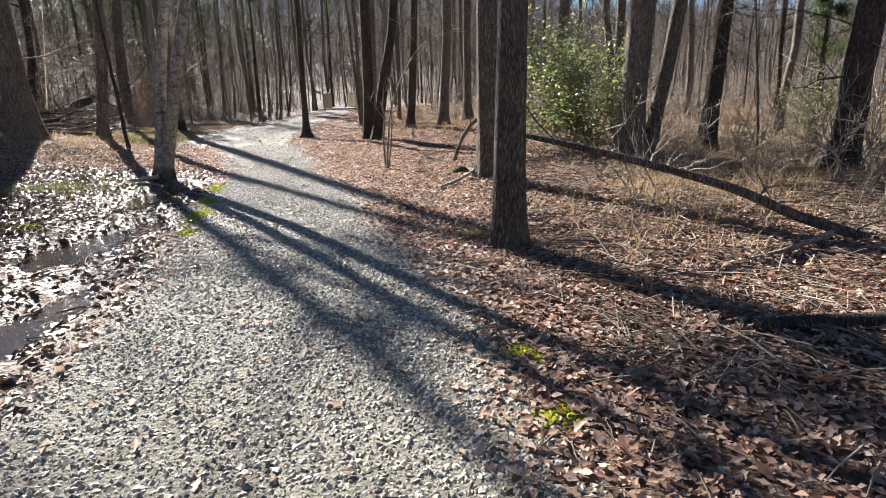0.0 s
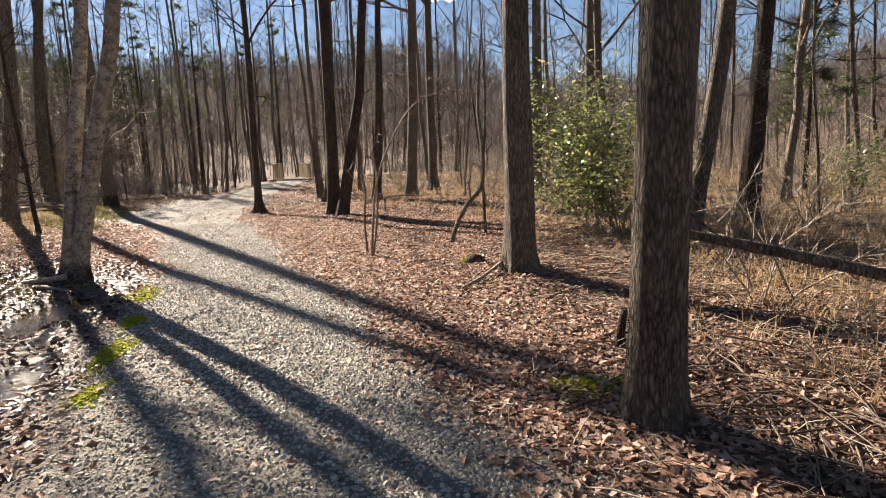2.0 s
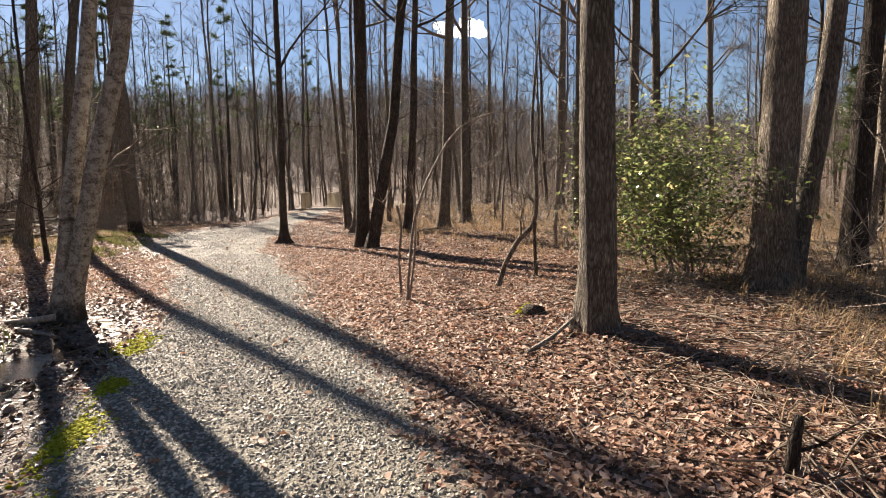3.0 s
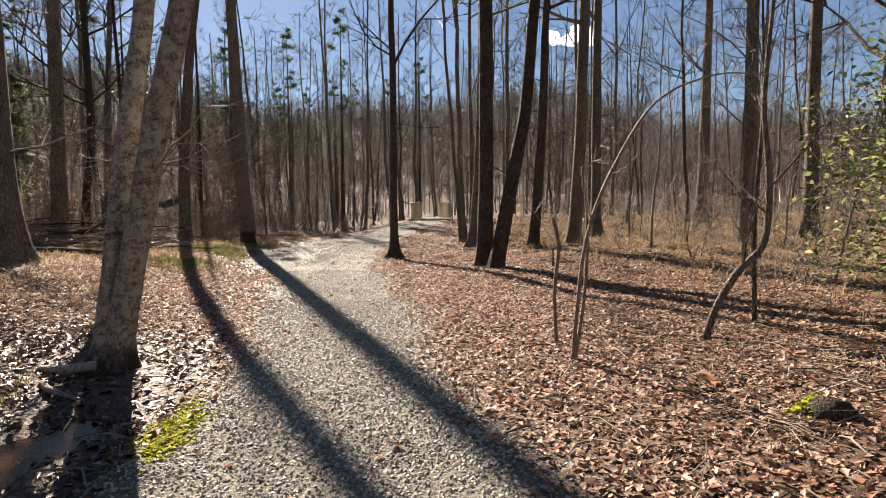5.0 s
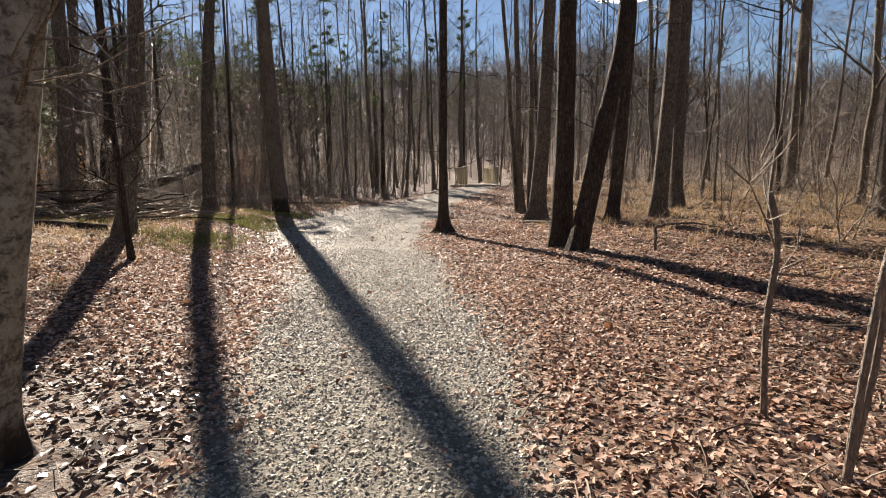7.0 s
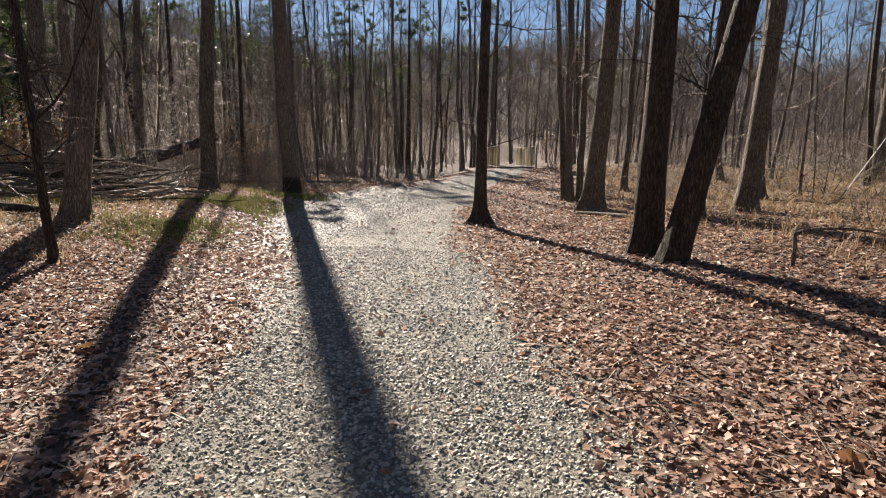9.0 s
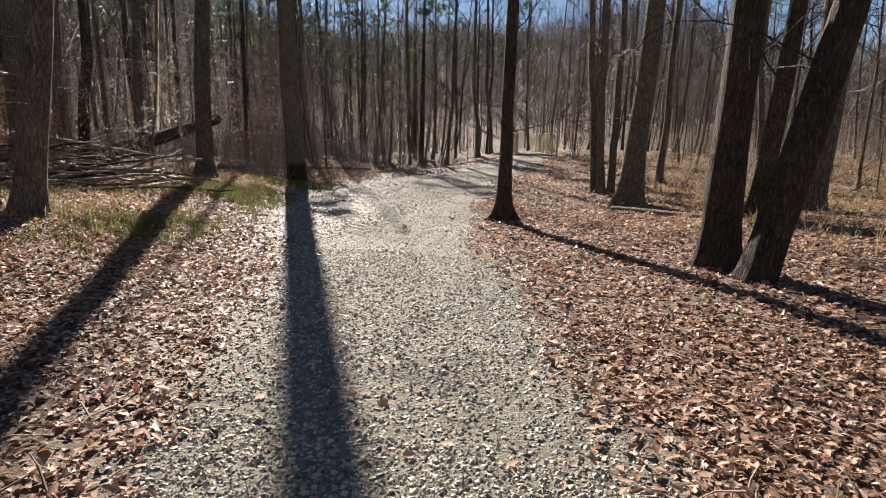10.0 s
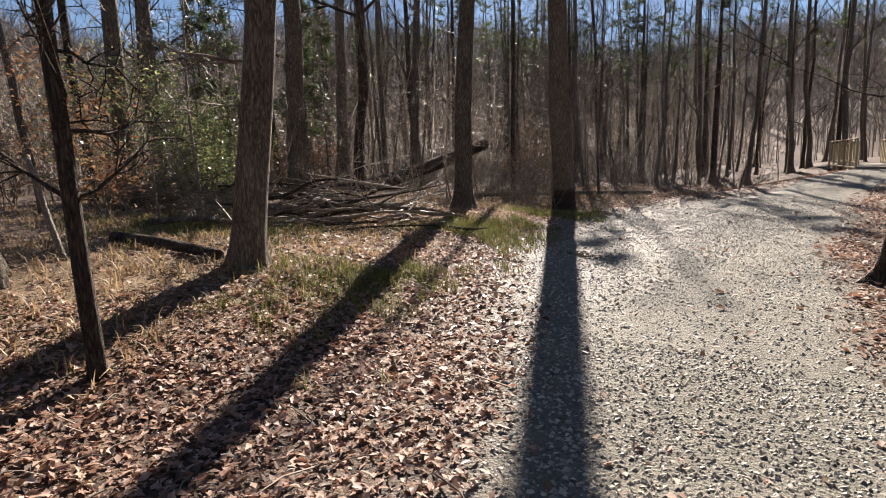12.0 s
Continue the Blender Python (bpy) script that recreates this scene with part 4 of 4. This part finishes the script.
def shrub_form(seed, n, high, mat):
    """A bare many-stemmed shrub."""
    r = random.Random(seed)
    root = new("shrub")
    tagged(root, "tangled leafless shrub of thin brown canes", "shrub")
    b = Buf()
    for _ in range(n):
        t = r.uniform(0, 6.28)
        grow(b, r, Vector((r.uniform(-0.25, 0.25), r.uniform(-0.25, 0.25), -0.03)), Vector((math.cos(t) * 0.6, math.sin(t) * 0.6, 1)), high * r.uniform(0.6, 1.15), 0.013, 2, 4, 0.0, 0.3)
    tagged(part("crown", b.mesh("crown", mat), root), kind="stuff")
    return root


SHRUBS = [shrub_form(400 + k, 5, (1.0, 1.4, 2.0, 2.6)[k], (BARK_PALE, BARK_PALE, BARK_TWIG, BARK_TWIG)[k]) for k in range(4)]
spots = [(5.9, 9.6), (2.6, 7.2), (-1.5, 29.0), (-17.0, 27.0)]
for ob, (x, y) in zip(SHRUBS, spots):
    ob.location = (x, y, z_at(x, y))
rs = random.Random(77)
made = 0
for x, y, k, s in [(5.8, 8.3, 1, 1.2), (6.6, 8.6, 1, 1.5), (5.2, 9.8, 1, 0.9), (4.6, 8.2, 0, 0.8), (4.2, 7.2, 0, 0.7), (5.0, 6.5, 0, 0.8), (3.4, 8.4, 0, 0.6), (4.4, 10.2, 1, 0.7), (2.4, 10.6, 0, 0.6),
                   (5.6, 7.2, 1, 0.9), (3.0, 6.6, 0, 0.5), (4.1, 5.4, 0, 0.7), (7.0, 9.8, 1, 1.3), (4.9, 11.5, 1, 0.8), (2.2, 8.0, 0, 0.45), (1.9, 11.8, 0, 0.7)]:
    copy_thing(SHRUBS[k], pose(x, y, z_at(x, y), 0, 0, rs.uniform(0, 360)) @ Matrix.Scale(s, 4))
for _ in range(15):
    x, y = rs.uniform(1.6, 7.5), rs.uniform(3.9, 11)
    copy_thing(SHRUBS[rs.choice((0, 0, 1))], pose(x, y, z_at(x, y), rs.uniform(-12, 12), rs.uniform(-12, 12), rs.uniform(0, 360)) @ Matrix.Scale(rs.uniform(0.25, 0.5), 4))
for x, y in [(-15.2, 20.2), (-17, 19.5), (-18.6, 21.4), (-19.6, 19.4), (-16.2, 23.4), (-17.2, 26.4), (-21.4, 21.6), (-22.6, 24), (-18.2, 28.6), (-14.4, 28.8), (-12.9, 33.6), (-15.5, 31.6), (-12, 43.5), (-14, 45.5), (-10.6, 46.5), (-16, 42), (-12.4, 40.6), (-18, 44), (-14.5, 39.5), (-4.2, 41), (-3.6, 44)]:
    copy_thing(SHRUBS[rs.choice((1, 2))], pose(x, y, z_at(x, y), 0, 0, rs.uniform(0, 360)) @ Matrix.Scale(rs.uniform(0.5, 0.9), 4))
for _ in range(75):      # tangled canes along the soaked edge of the wood
    y = rs.uniform(29, 50)
    x = float(left_edge(y)) - rs.uniform(3.2, 12)
    copy_thing(SHRUBS[rs.choice((1, 2, 2, 3))], pose(x, y, z_at(x, y), rs.uniform(-8, 8), rs.uniform(-8, 8), rs.uniform(0, 360)) @ Matrix.Scale(rs.uniform(0.6, 1.0), 4))
for _ in range(40):
    y = rs.uniform(29, 52)
    x = float(left_edge(y)) - rs.uniform(3.5, 14)
    copy_thing(THIN[rs.randrange(5)], pose(x, y, z_at(x, y) - 0.03, rs.uniform(-7, 7), rs.uniform(-7, 7), rs.uniform(0, 360)) @ Matrix.Scale(rs.uniform(0.8, 1.3), 4))
while made < 180:
    x, y = rs.uniform(-34, 24), rs.uniform(4, 52)
    dl, dr = x - float(left_edge(y)), x - float(right_edge(y))
    if dl > -5 and dr < 4.2:
        continue
    if dl < 0 and (y < 20 and -dl < 9 or y < 30 and -dl < 5.5):
        continue
    if dr > 0 and y < 8 and dr < 6:
        continue
    k = rs.choice((0, 0, 1, 1, 2) if dr > 0 else (1, 2, 2, 3, 3))
    copy_thing(SHRUBS[k], pose(x, y, z_at(x, y), 0, 0, rs.uniform(0, 360)) @ Matrix.Scale(rs.uniform(0.75, 1.2), 4))
    made += 1


def leaf_cloud(r, centres, spread_, n, size, mat, name, droop=0.5):
    """Many small leaves round the given twigs."""
    c = np.asarray([tuple(p) for p in centres])
    idx = r.integers(0, len(c), n)
    p = c[idx] + r.normal(0, spread_, (n, 3))
    s = r.uniform(0.7, 1.3, n) * size
    v = np.einsum('nij,nkj->nki', turn_all(n, r, droop), np.asarray(LEAF_SHAPE)[None, [0, 3, 5, 7]] * s[:, None, None] * np.array([0.8, 1.2, 1]))
    v += p[:, None]
    f = np.array([(0, 1, 2, 3)])[None] + (np.arange(n) * 4)[:, None, None]
    return mesh_from(name, v.reshape(-1, 3), f.reshape(-1, 4), mat)


def evergreen(x, y, wide, high, n, seed, label, mat=GREEN_LEAF, size=0.06, category="shrub", name="evergreen_shrub", stems=9):
    r = random.Random(seed)
    root = new(name)
    root.location = (x, y, z_at(x, y) - 0.03)
    tagged(root, label, category)
    tips = []
    for _ in range(stems):
        b = Buf()
        t = r.uniform(0, 6.28)
        grow(b, r, Vector((r.uniform(-0.2, 0.2) * wide, r.uniform(-0.2, 0.2) * wide, 0)), Vector((math.cos(t) * wide / high, math.sin(t) * wide / high, 1.0)), high * r.uniform(0.65, 1.0), 0.02, 2, 4, 0.1, 0.25)
        part("stem", b.mesh("stem", BARK_TWIG), root)
        tips += [p for p in b.v if p.z > 0.12 * high]
    ob = part("foliage", leaf_cloud(np.random.default_rng(seed), tips, 0.14, n, size, mat, "foliage"), root)
    tagged(ob, kind="stuff")
    return root


evergreen(3.1, 12.4, 1.9, 3.0, 8500, 501, "glossy green evergreen shrub in front of a thick trunk", size=0.07, stems=17)
evergreen(8.6, 13.2, 0.6, 1.9, 1300, 502, "loose green evergreen shrub in the dry brush")
evergreen(-21.5, 22.9, 1.2, 2.8, 6000, 503, "pale green evergreen shrub deep in the wood")
evergreen(-17.4, 21.4, 0.9, 2.1, 2600, 508, "light green evergreen shrub beside the brush pile")
evergreen(-19.8, 22.9, 1.3, 3.2, 4200, 509, "light green evergreen shrub in the undergrowth")
evergreen(-20.6, 20.3, 1.3, 3.6, 3200, 521, "yellow-green leafy shrub lit by the sun", GREEN_LEAF, 0.08)
evergreen(-16.6, 18.9, 0.9, 3.0, 1200, 510, "young beech holding yellowed leaves", BEECH_LEAF, 0.08, "sapling", "beech_sapling", 5)
evergreen(-18.6, 25.2, 0.9, 2.0, 900, 511, "young beech holding orange withered leaves", BEECH_LEAF, 0.07, "sapling", "beech_sapling", 5)
evergreen(-20.5, 25.5, 0.8, 2.0, 900, 504, "young beech holding orange withered leaves", BEECH_LEAF, 0.08, "sapling", "beech_sapling", 5)
evergreen(-17.0, 33.5, 1.2, 3.2, 900, 505, "young beech holding orange withered leaves", BEECH_LEAF, 0.08, "sapling", "beech_sapling", 5)
evergreen(-23.5, 19.0, 1.0, 3.2, 700, 506, "young beech holding yellowed leaves", BEECH_LEAF, 0.09, "sapling", "beech_sapling", 5)
evergreen(-5.0, 42.0, 0.8, 2.4, 500, 507, "low leafy shrub at the end of the bridge", BEECH_LEAF, 0.07)


def pine_form(seed, high, crown=None, thick=0.0):
    r = random.Random(seed)
    root = new("pine_tree")
    tagged(root, "young pine with sparse dark green needles", "pine tree")
    b = Buf()
    pts = spine(r, high, (0, 0), 0.015, 12)
    rad = trunk_into(b, r, pts, thick or 0.011 * high, high, 9, 0.3, 0.95)
    part("trunk", b.mesh("trunk", BARK_DARK), root)
    tips = []
    u = crown or (0.3 if high < 9 else 0.45)
    while u < 0.98:
        for _ in range(r.randint(1, 3)):
            bb = Buf()
            t = r.uniform(0, 6.28)
            grow(bb, r, Vector((0, 0, u * high)), Vector((math.cos(t), math.sin(t), r.uniform(0.0, 0.6))), high * 0.3 * (1.08 - u) * r.uniform(0.35, 1.1), 0.014, 1, 3, 0.05, 0.12)
            part("branch", bb.mesh("branch", BARK_DARK), root)
            tips += bb.v[-len(bb.v) // 2:]
        u += r.uniform(0.03, 0.085)
    n = 3300
    g = np.random.default_rng(seed)
    c = np.asarray([tuple(p) for p in tips])[g.integers(0, len(tips), n)] + g.normal(0, 0.03, (n, 3))
    v = np.einsum('nij,nkj->nki', turn_all(n, g, 0.7), np.array([(-0.012, 0, 0), (0.012, 0, 0), (0.006, 0.2, 0.02), (-0.006, 0.2, 0.02)])[None] * g.uniform(0.7, 1.4, (n, 1, 1)))
    v += c[:, None]
    f = np.array([(0, 1, 2, 3)])[None] + (np.arange(n) * 4)[:, None, None]
    tagged(part("needles", mesh_from("needles", v.reshape(-1, 3), f.reshape(-1, 4), NEEDLE), root), kind="stuff")
    return root


PINES = [pine_form(601, 7.0), pine_form(602, 15.0)]
# added pine: its unseen high crown shades the litter where the walk starts
SHADE_PINE = pine_form(603, 25.0, 0.74, 0.085)
SHADE_PINE.location = (-17.6, 33.3, z_at(-17.6, 33.3))
PINES[0].location = (-21.8, 27.0, z_at(-21.8, 27.0))
PINES[1].location = (-24.0, 48.0, z_at(-24.0, 48.0))
rp = random.Random(9)
for x, y, k in [(-24, 24.5, 0), (-26, 31, 0), (-27, 47, 1), (-17, 53, 1), (-20, 50.5, 1), (-32, 38, 1), (-29, 25, 0), (-13, 56, 1), (-21, 57, 1), (-33, 45, 1), (-30, 50, 1), (13, 20, 0), (17, 26, 0),
                (-22.5, 46, 1), (-19, 48.5, 1), (-25.5, 44, 1), (-15.5, 50, 1), (-28.5, 42.5, 1), (-22, 53, 1), (-11, 60, 1), (-36, 41, 1), (-30, 36, 0), (-24.5, 28.5, 0), (-27.5, 27, 0), (-2, 66, 1)]:
    copy_thing(PINES[k], pose(x, y, z_at(x, y), 0, 0, rp.uniform(0, 360)) @ Matrix.Scale(rp.uniform(0.8, 1.25), 4))


# ---- the footbridge ----
def box_mesh(name, sx, sy, sz, mat, bevel=0.006):
    bm = bmesh.new()
    bmesh.ops.create_cube(bm, size=1)
    bmesh.ops.scale(bm, vec=(sx, sy, sz), verts=bm.verts)
    if bevel:
        bmesh.ops.bevel(bm, geom=bm.edges[:], offset=bevel, segments=1, affect='EDGES')
    me = bpy.data.meshes.new(name)
    bm.to_mesh(me)
    bm.free()
    me.materials.append(mat)
    return me


def bridge(x, y, z, turn, length, wide):
    root = new("footbridge")
    root.matrix_world = pose(x, y, z, 0, 0, turn)
    tagged(root, "wooden footbridge with pale lumber railings over a stream", "bridge")
    plank = box_mesh("plank", wide, 0.138, 0.04, GREY_LUMBER)
    post = box_mesh("post", 0.09, 0.09, 1.5, LUMBER)
    rail = box_mesh("rail", 0.035, length, 0.05, LUMBER)
    picket = box_mesh("baluster", 0.03, 0.09, 0.98, LUMBER, 0)
    cap = box_mesh("cap_rail", 0.14, length + 0.1, 0.035, LUMBER)
    beam = box_mesh("beam", 0.1, length, 0.24, GREY_LUMBER)
    for i in range(int(length / 0.145)):
        part("plank", plank, root).location = (0, 0.07 + i * 0.145, 0)
    for s in (-1, 1):
        ex = s * (wide / 2 - 0.05)
        for i in range(6):
            part("post", post, root).location = (ex, 0.05 + i * (length - 0.1) / 5, 0.4)
        for i in range(int(length / 0.34)):
            part("baluster", picket, root).location = (ex - s * 0.1, 0.12 + i * 0.34, 0.58)
        for h in (0.22, 0.98):
            part("rail", rail, root).location = (ex - s * 0.067, length / 2, h)
        part("cap_rail", cap, root).location = (ex, length / 2, 1.17)
        part("beam", beam, root).location = (ex - s * 0.25, length / 2, -0.15)


bridge(-7.15, 44.2, 0.93, 15, 7.5, 2.3)


# ---- far woods on the hills and a small cloud ----
def far_woods(n, seed):
    r = np.random.default_rng(seed)
    a, d = r.uniform(-2.0, 1.6, n), 75 + 240 * r.random(n) ** 0.75
    x, y = -5 + d * np.sin(a), 20 + d * np.cos(a)
    keep = ~((d < 82) & (np.abs(x - 8) < 14))
    x, y, d = x[keep], y[keep], d[keep]
    n = len(x)
    z = land(x, y) - 0.3
    H = r.uniform(11, 20, n)
    m = 26
    v = np.empty((n, m, 3, 3))
    w = 0.05 + d * 0.00025
    for k in range(m):
        if k == 0:
            t0, t1, out, up, wk = 0, 1, 0 * H, H * 0.92, w * 1.1
        else:
            t0 = r.uniform(0.2, 0.95, n)
            out = H * 0.3 * r.uniform(0.4, 1, n) * (1.2 - t0)
            up = out * r.uniform(0.6, 1.8, n)
            wk = w * 0.8
        b = r.uniform(0, 6.283, n)
        base = np.stack([x, y, z + t0 * H], 1)
        tip = base + np.stack([np.cos(b) * out, np.sin(b) * out, up], 1)
        side = r.uniform(0, 6.283, n)
        off = np.stack([np.cos(side), np.sin(side), 0 * side], 1) * np.asarray(wk)[:, None]
        v[:, k, 0], v[:, k, 1], v[:, k, 2] = base - off, base + off, tip
    f = np.arange(n * m * 3).reshape(-1, 3)
    tagged(new("far_woods", mesh_from("far_woods", v.reshape(-1, 3), f, FARWOOD)), "bare grey-brown winter woods covering the hills", "woods", kind="stuff")


far_woods(12500, 801)


def thicket(n, seed, side, mat, low, high):
    """Slender stems and twigs too many to count, filling the wood behind the first trees."""
    r = np.random.default_rng(seed)
    x, y = r.uniform(-66, 50, n * 6), r.uniform(14, 92, n * 6)
    yy = np.minimum(y, 60)
    dl, dr = x - left_edge(yy), x - right_edge(yy)
    keep = (dl < -9) if side < 0 else (dr > 8)
    keep &= ~((y > 50) & (y < 58) & (np.abs(x + 7) < 5)) & (np.hypot(x + 4, y - 15) > (26 if side < 0 else 13))
    x, y, dl = x[keep][:n], y[keep][:n], dl[keep][:n]
    n = len(x)
    z = land(x, y) - 0.1
    H = r.uniform(low, high, n) * r.uniform(0.5, 1, n)
    H = np.where((dl < 0) & (np.abs(0.853 * x + 0.522 * y - 2) < 3.4), np.minimum(H, np.maximum(1.0, 0.8 * (-dl - 2) + 0.35 * np.maximum(0, y - 40))), H)
    m = 26
    v = np.empty((n, m, 3, 3))
    lx, ly = r.normal(0, 0.27, n), r.normal(0, 0.27, n)
    for k in range(m):
        if k == 0:
            t0, dx, dy, up, wk = 0 * H, lx * H, ly * H, H, 0.012 + 0.0032 * H
        else:
            t0 = r.uniform(0.08, 0.95, n)
            out = (0.35 + H * r.uniform(0.08, 0.36, n)) * (1.15 - t0)
            b = r.uniform(0, 6.283, n)
            dx, dy, up, wk = np.cos(b) * out, np.sin(b) * out, out * r.uniform(-0.4, 1.0, n), 0.011 + 0.0008 * H
        base = np.stack([x + lx * H * t0, y + ly * H * t0, z + t0 * H], 1)
        turn = r.uniform(0, 6.283, n)
        off = np.stack([np.cos(turn), np.sin(turn), 0.4 * np.sin(turn * 3)], 1) * wk[:, None]
        v[:, k, 0], v[:, k, 1], v[:, k, 2] = base - off, base + off, base + np.stack([dx, dy, up], 1)
    f = np.arange(n * m * 3).reshape(-1, 3)
    tagged(new("thicket", mesh_from("thicket", v.reshape(-1, 3), f, mat)), "dense bare brown undergrowth of the winter wood", "undergrowth", kind="stuff")


thicket(6200, 811, -1, THICKET, 1.5, 11)
thicket(2300, 812, 1, PALE_THICKET, 0.8, 3.6)


def big_leaf(x, y, size, turn, tilt, mat, label):
    """One large curled leaf with lobes and a stalk."""
    bm = bmesh.new()
    rim = []
    for i in range(15):
        a = 6.283185 * i / 15
        q = size * (0.36 + 0.2 * abs(math.sin(2.5 * a)))
        rim.append(bm.verts.new((q * math.sin(a), q * math.cos(a), size * (0.16 * math.sin(a) ** 2 + 0.05 * math.sin(3 * a)))))
    mid = bm.verts.new((0, 0, -0.03 * size))
    for i in range(15):
        bm.faces.new((mid, rim[i], rim[(i + 1) % 15]))
    st = [bm.verts.new(c) for c in ((-0.012 * size, -0.3 * size, 0), (0.012 * size, -0.3 * size, 0), (0.01 * size, -0.85 * size, 0.1 * size), (-0.01 * size, -0.85 * size, 0.1 * size))]
    bm.faces.new(st)
    me = bpy.data.meshes.new("fallen_leaf")
    bm.to_mesh(me)
    bm.free()
    me.materials.append(mat)
    ob = new("fallen_leaf", me)
    ob.matrix_world = pose(x, y, z_at(x, y) + 0.035, tilt, tilt * 0.6, turn)
    tagged(ob, label, "leaf", "large single leaves")


for i, (x, y, size, mat, label) in enumerate([(-0.14, 11.1, 0.15, BEECH_LEAF, "large orange leaf curled on the litter"), (0.75, 2.05, 0.13, LEAF, "large reddish leaf lying in the shade"),
                                              (1.9, 2.6, 0.14, BEECH_LEAF, "large tan leaf lying in the shade"), (2.2, 4.1, 0.13, BEECH_LEAF, "pale orange leaf on the litter"),
                                              (-6.9, 14.9, 0.13, BEECH_LEAF, "tan leaf on the wet litter"), (-6.5, 16.4, 0.12, LEAF, "brown curled leaf on the gravel"),
                                              (-1.75, 17.4, 0.14, BEECH_LEAF, "orange leaf at the trail edge"), (-2.0, 14.6, 0.12, BEECH_LEAF, "yellow leaf on the litter")]):
    big_leaf(x, y, size, 47 * i, 12 + 3 * i, mat, label)



def cloud(bearing, elevation, dist, seed):
    r = random.Random(seed)
    k = Mat("cloud_white")
    k.set((0.9, 0.9, 0.9), 1.0, 0.0)
    # added glow, standing in for daylight scattered inside the cloud
    k.b.inputs["Emission Color"].default_value = (0.9, 0.95, 1, 1)
    k.b.inputs["Emission Strength"].default_value = 0.55
    bm = bmesh.new()
    for _ in range(26):
        m = Matrix.Translation((r.gauss(0, 55), r.gauss(0, 20), r.gauss(0, 14))) @ Matrix.Diagonal((r.uniform(14, 36), r.uniform(14, 30), r.uniform(8, 20), 1))
        bmesh.ops.create_icosphere(bm, subdivisions=2, radius=1, matrix=m)
    for v in bm.verts:
        v.co += noise.noise_vector(v.co * 0.06) * 11
    me = bpy.data.meshes.new("cloud")
    bm.to_mesh(me)
    bm.free()
    me.materials.append(k.m)
    ob = new("cloud", me)
    ob.location = (dist * math.sin(radians(bearing)), dist * math.cos(radians(bearing)), dist * math.tan(radians(elevation)))
    tagged(ob, "small white cloud in a clear blue sky", "cloud", kind="structure")


cloud(6.0, 16.0, 2400, 3)
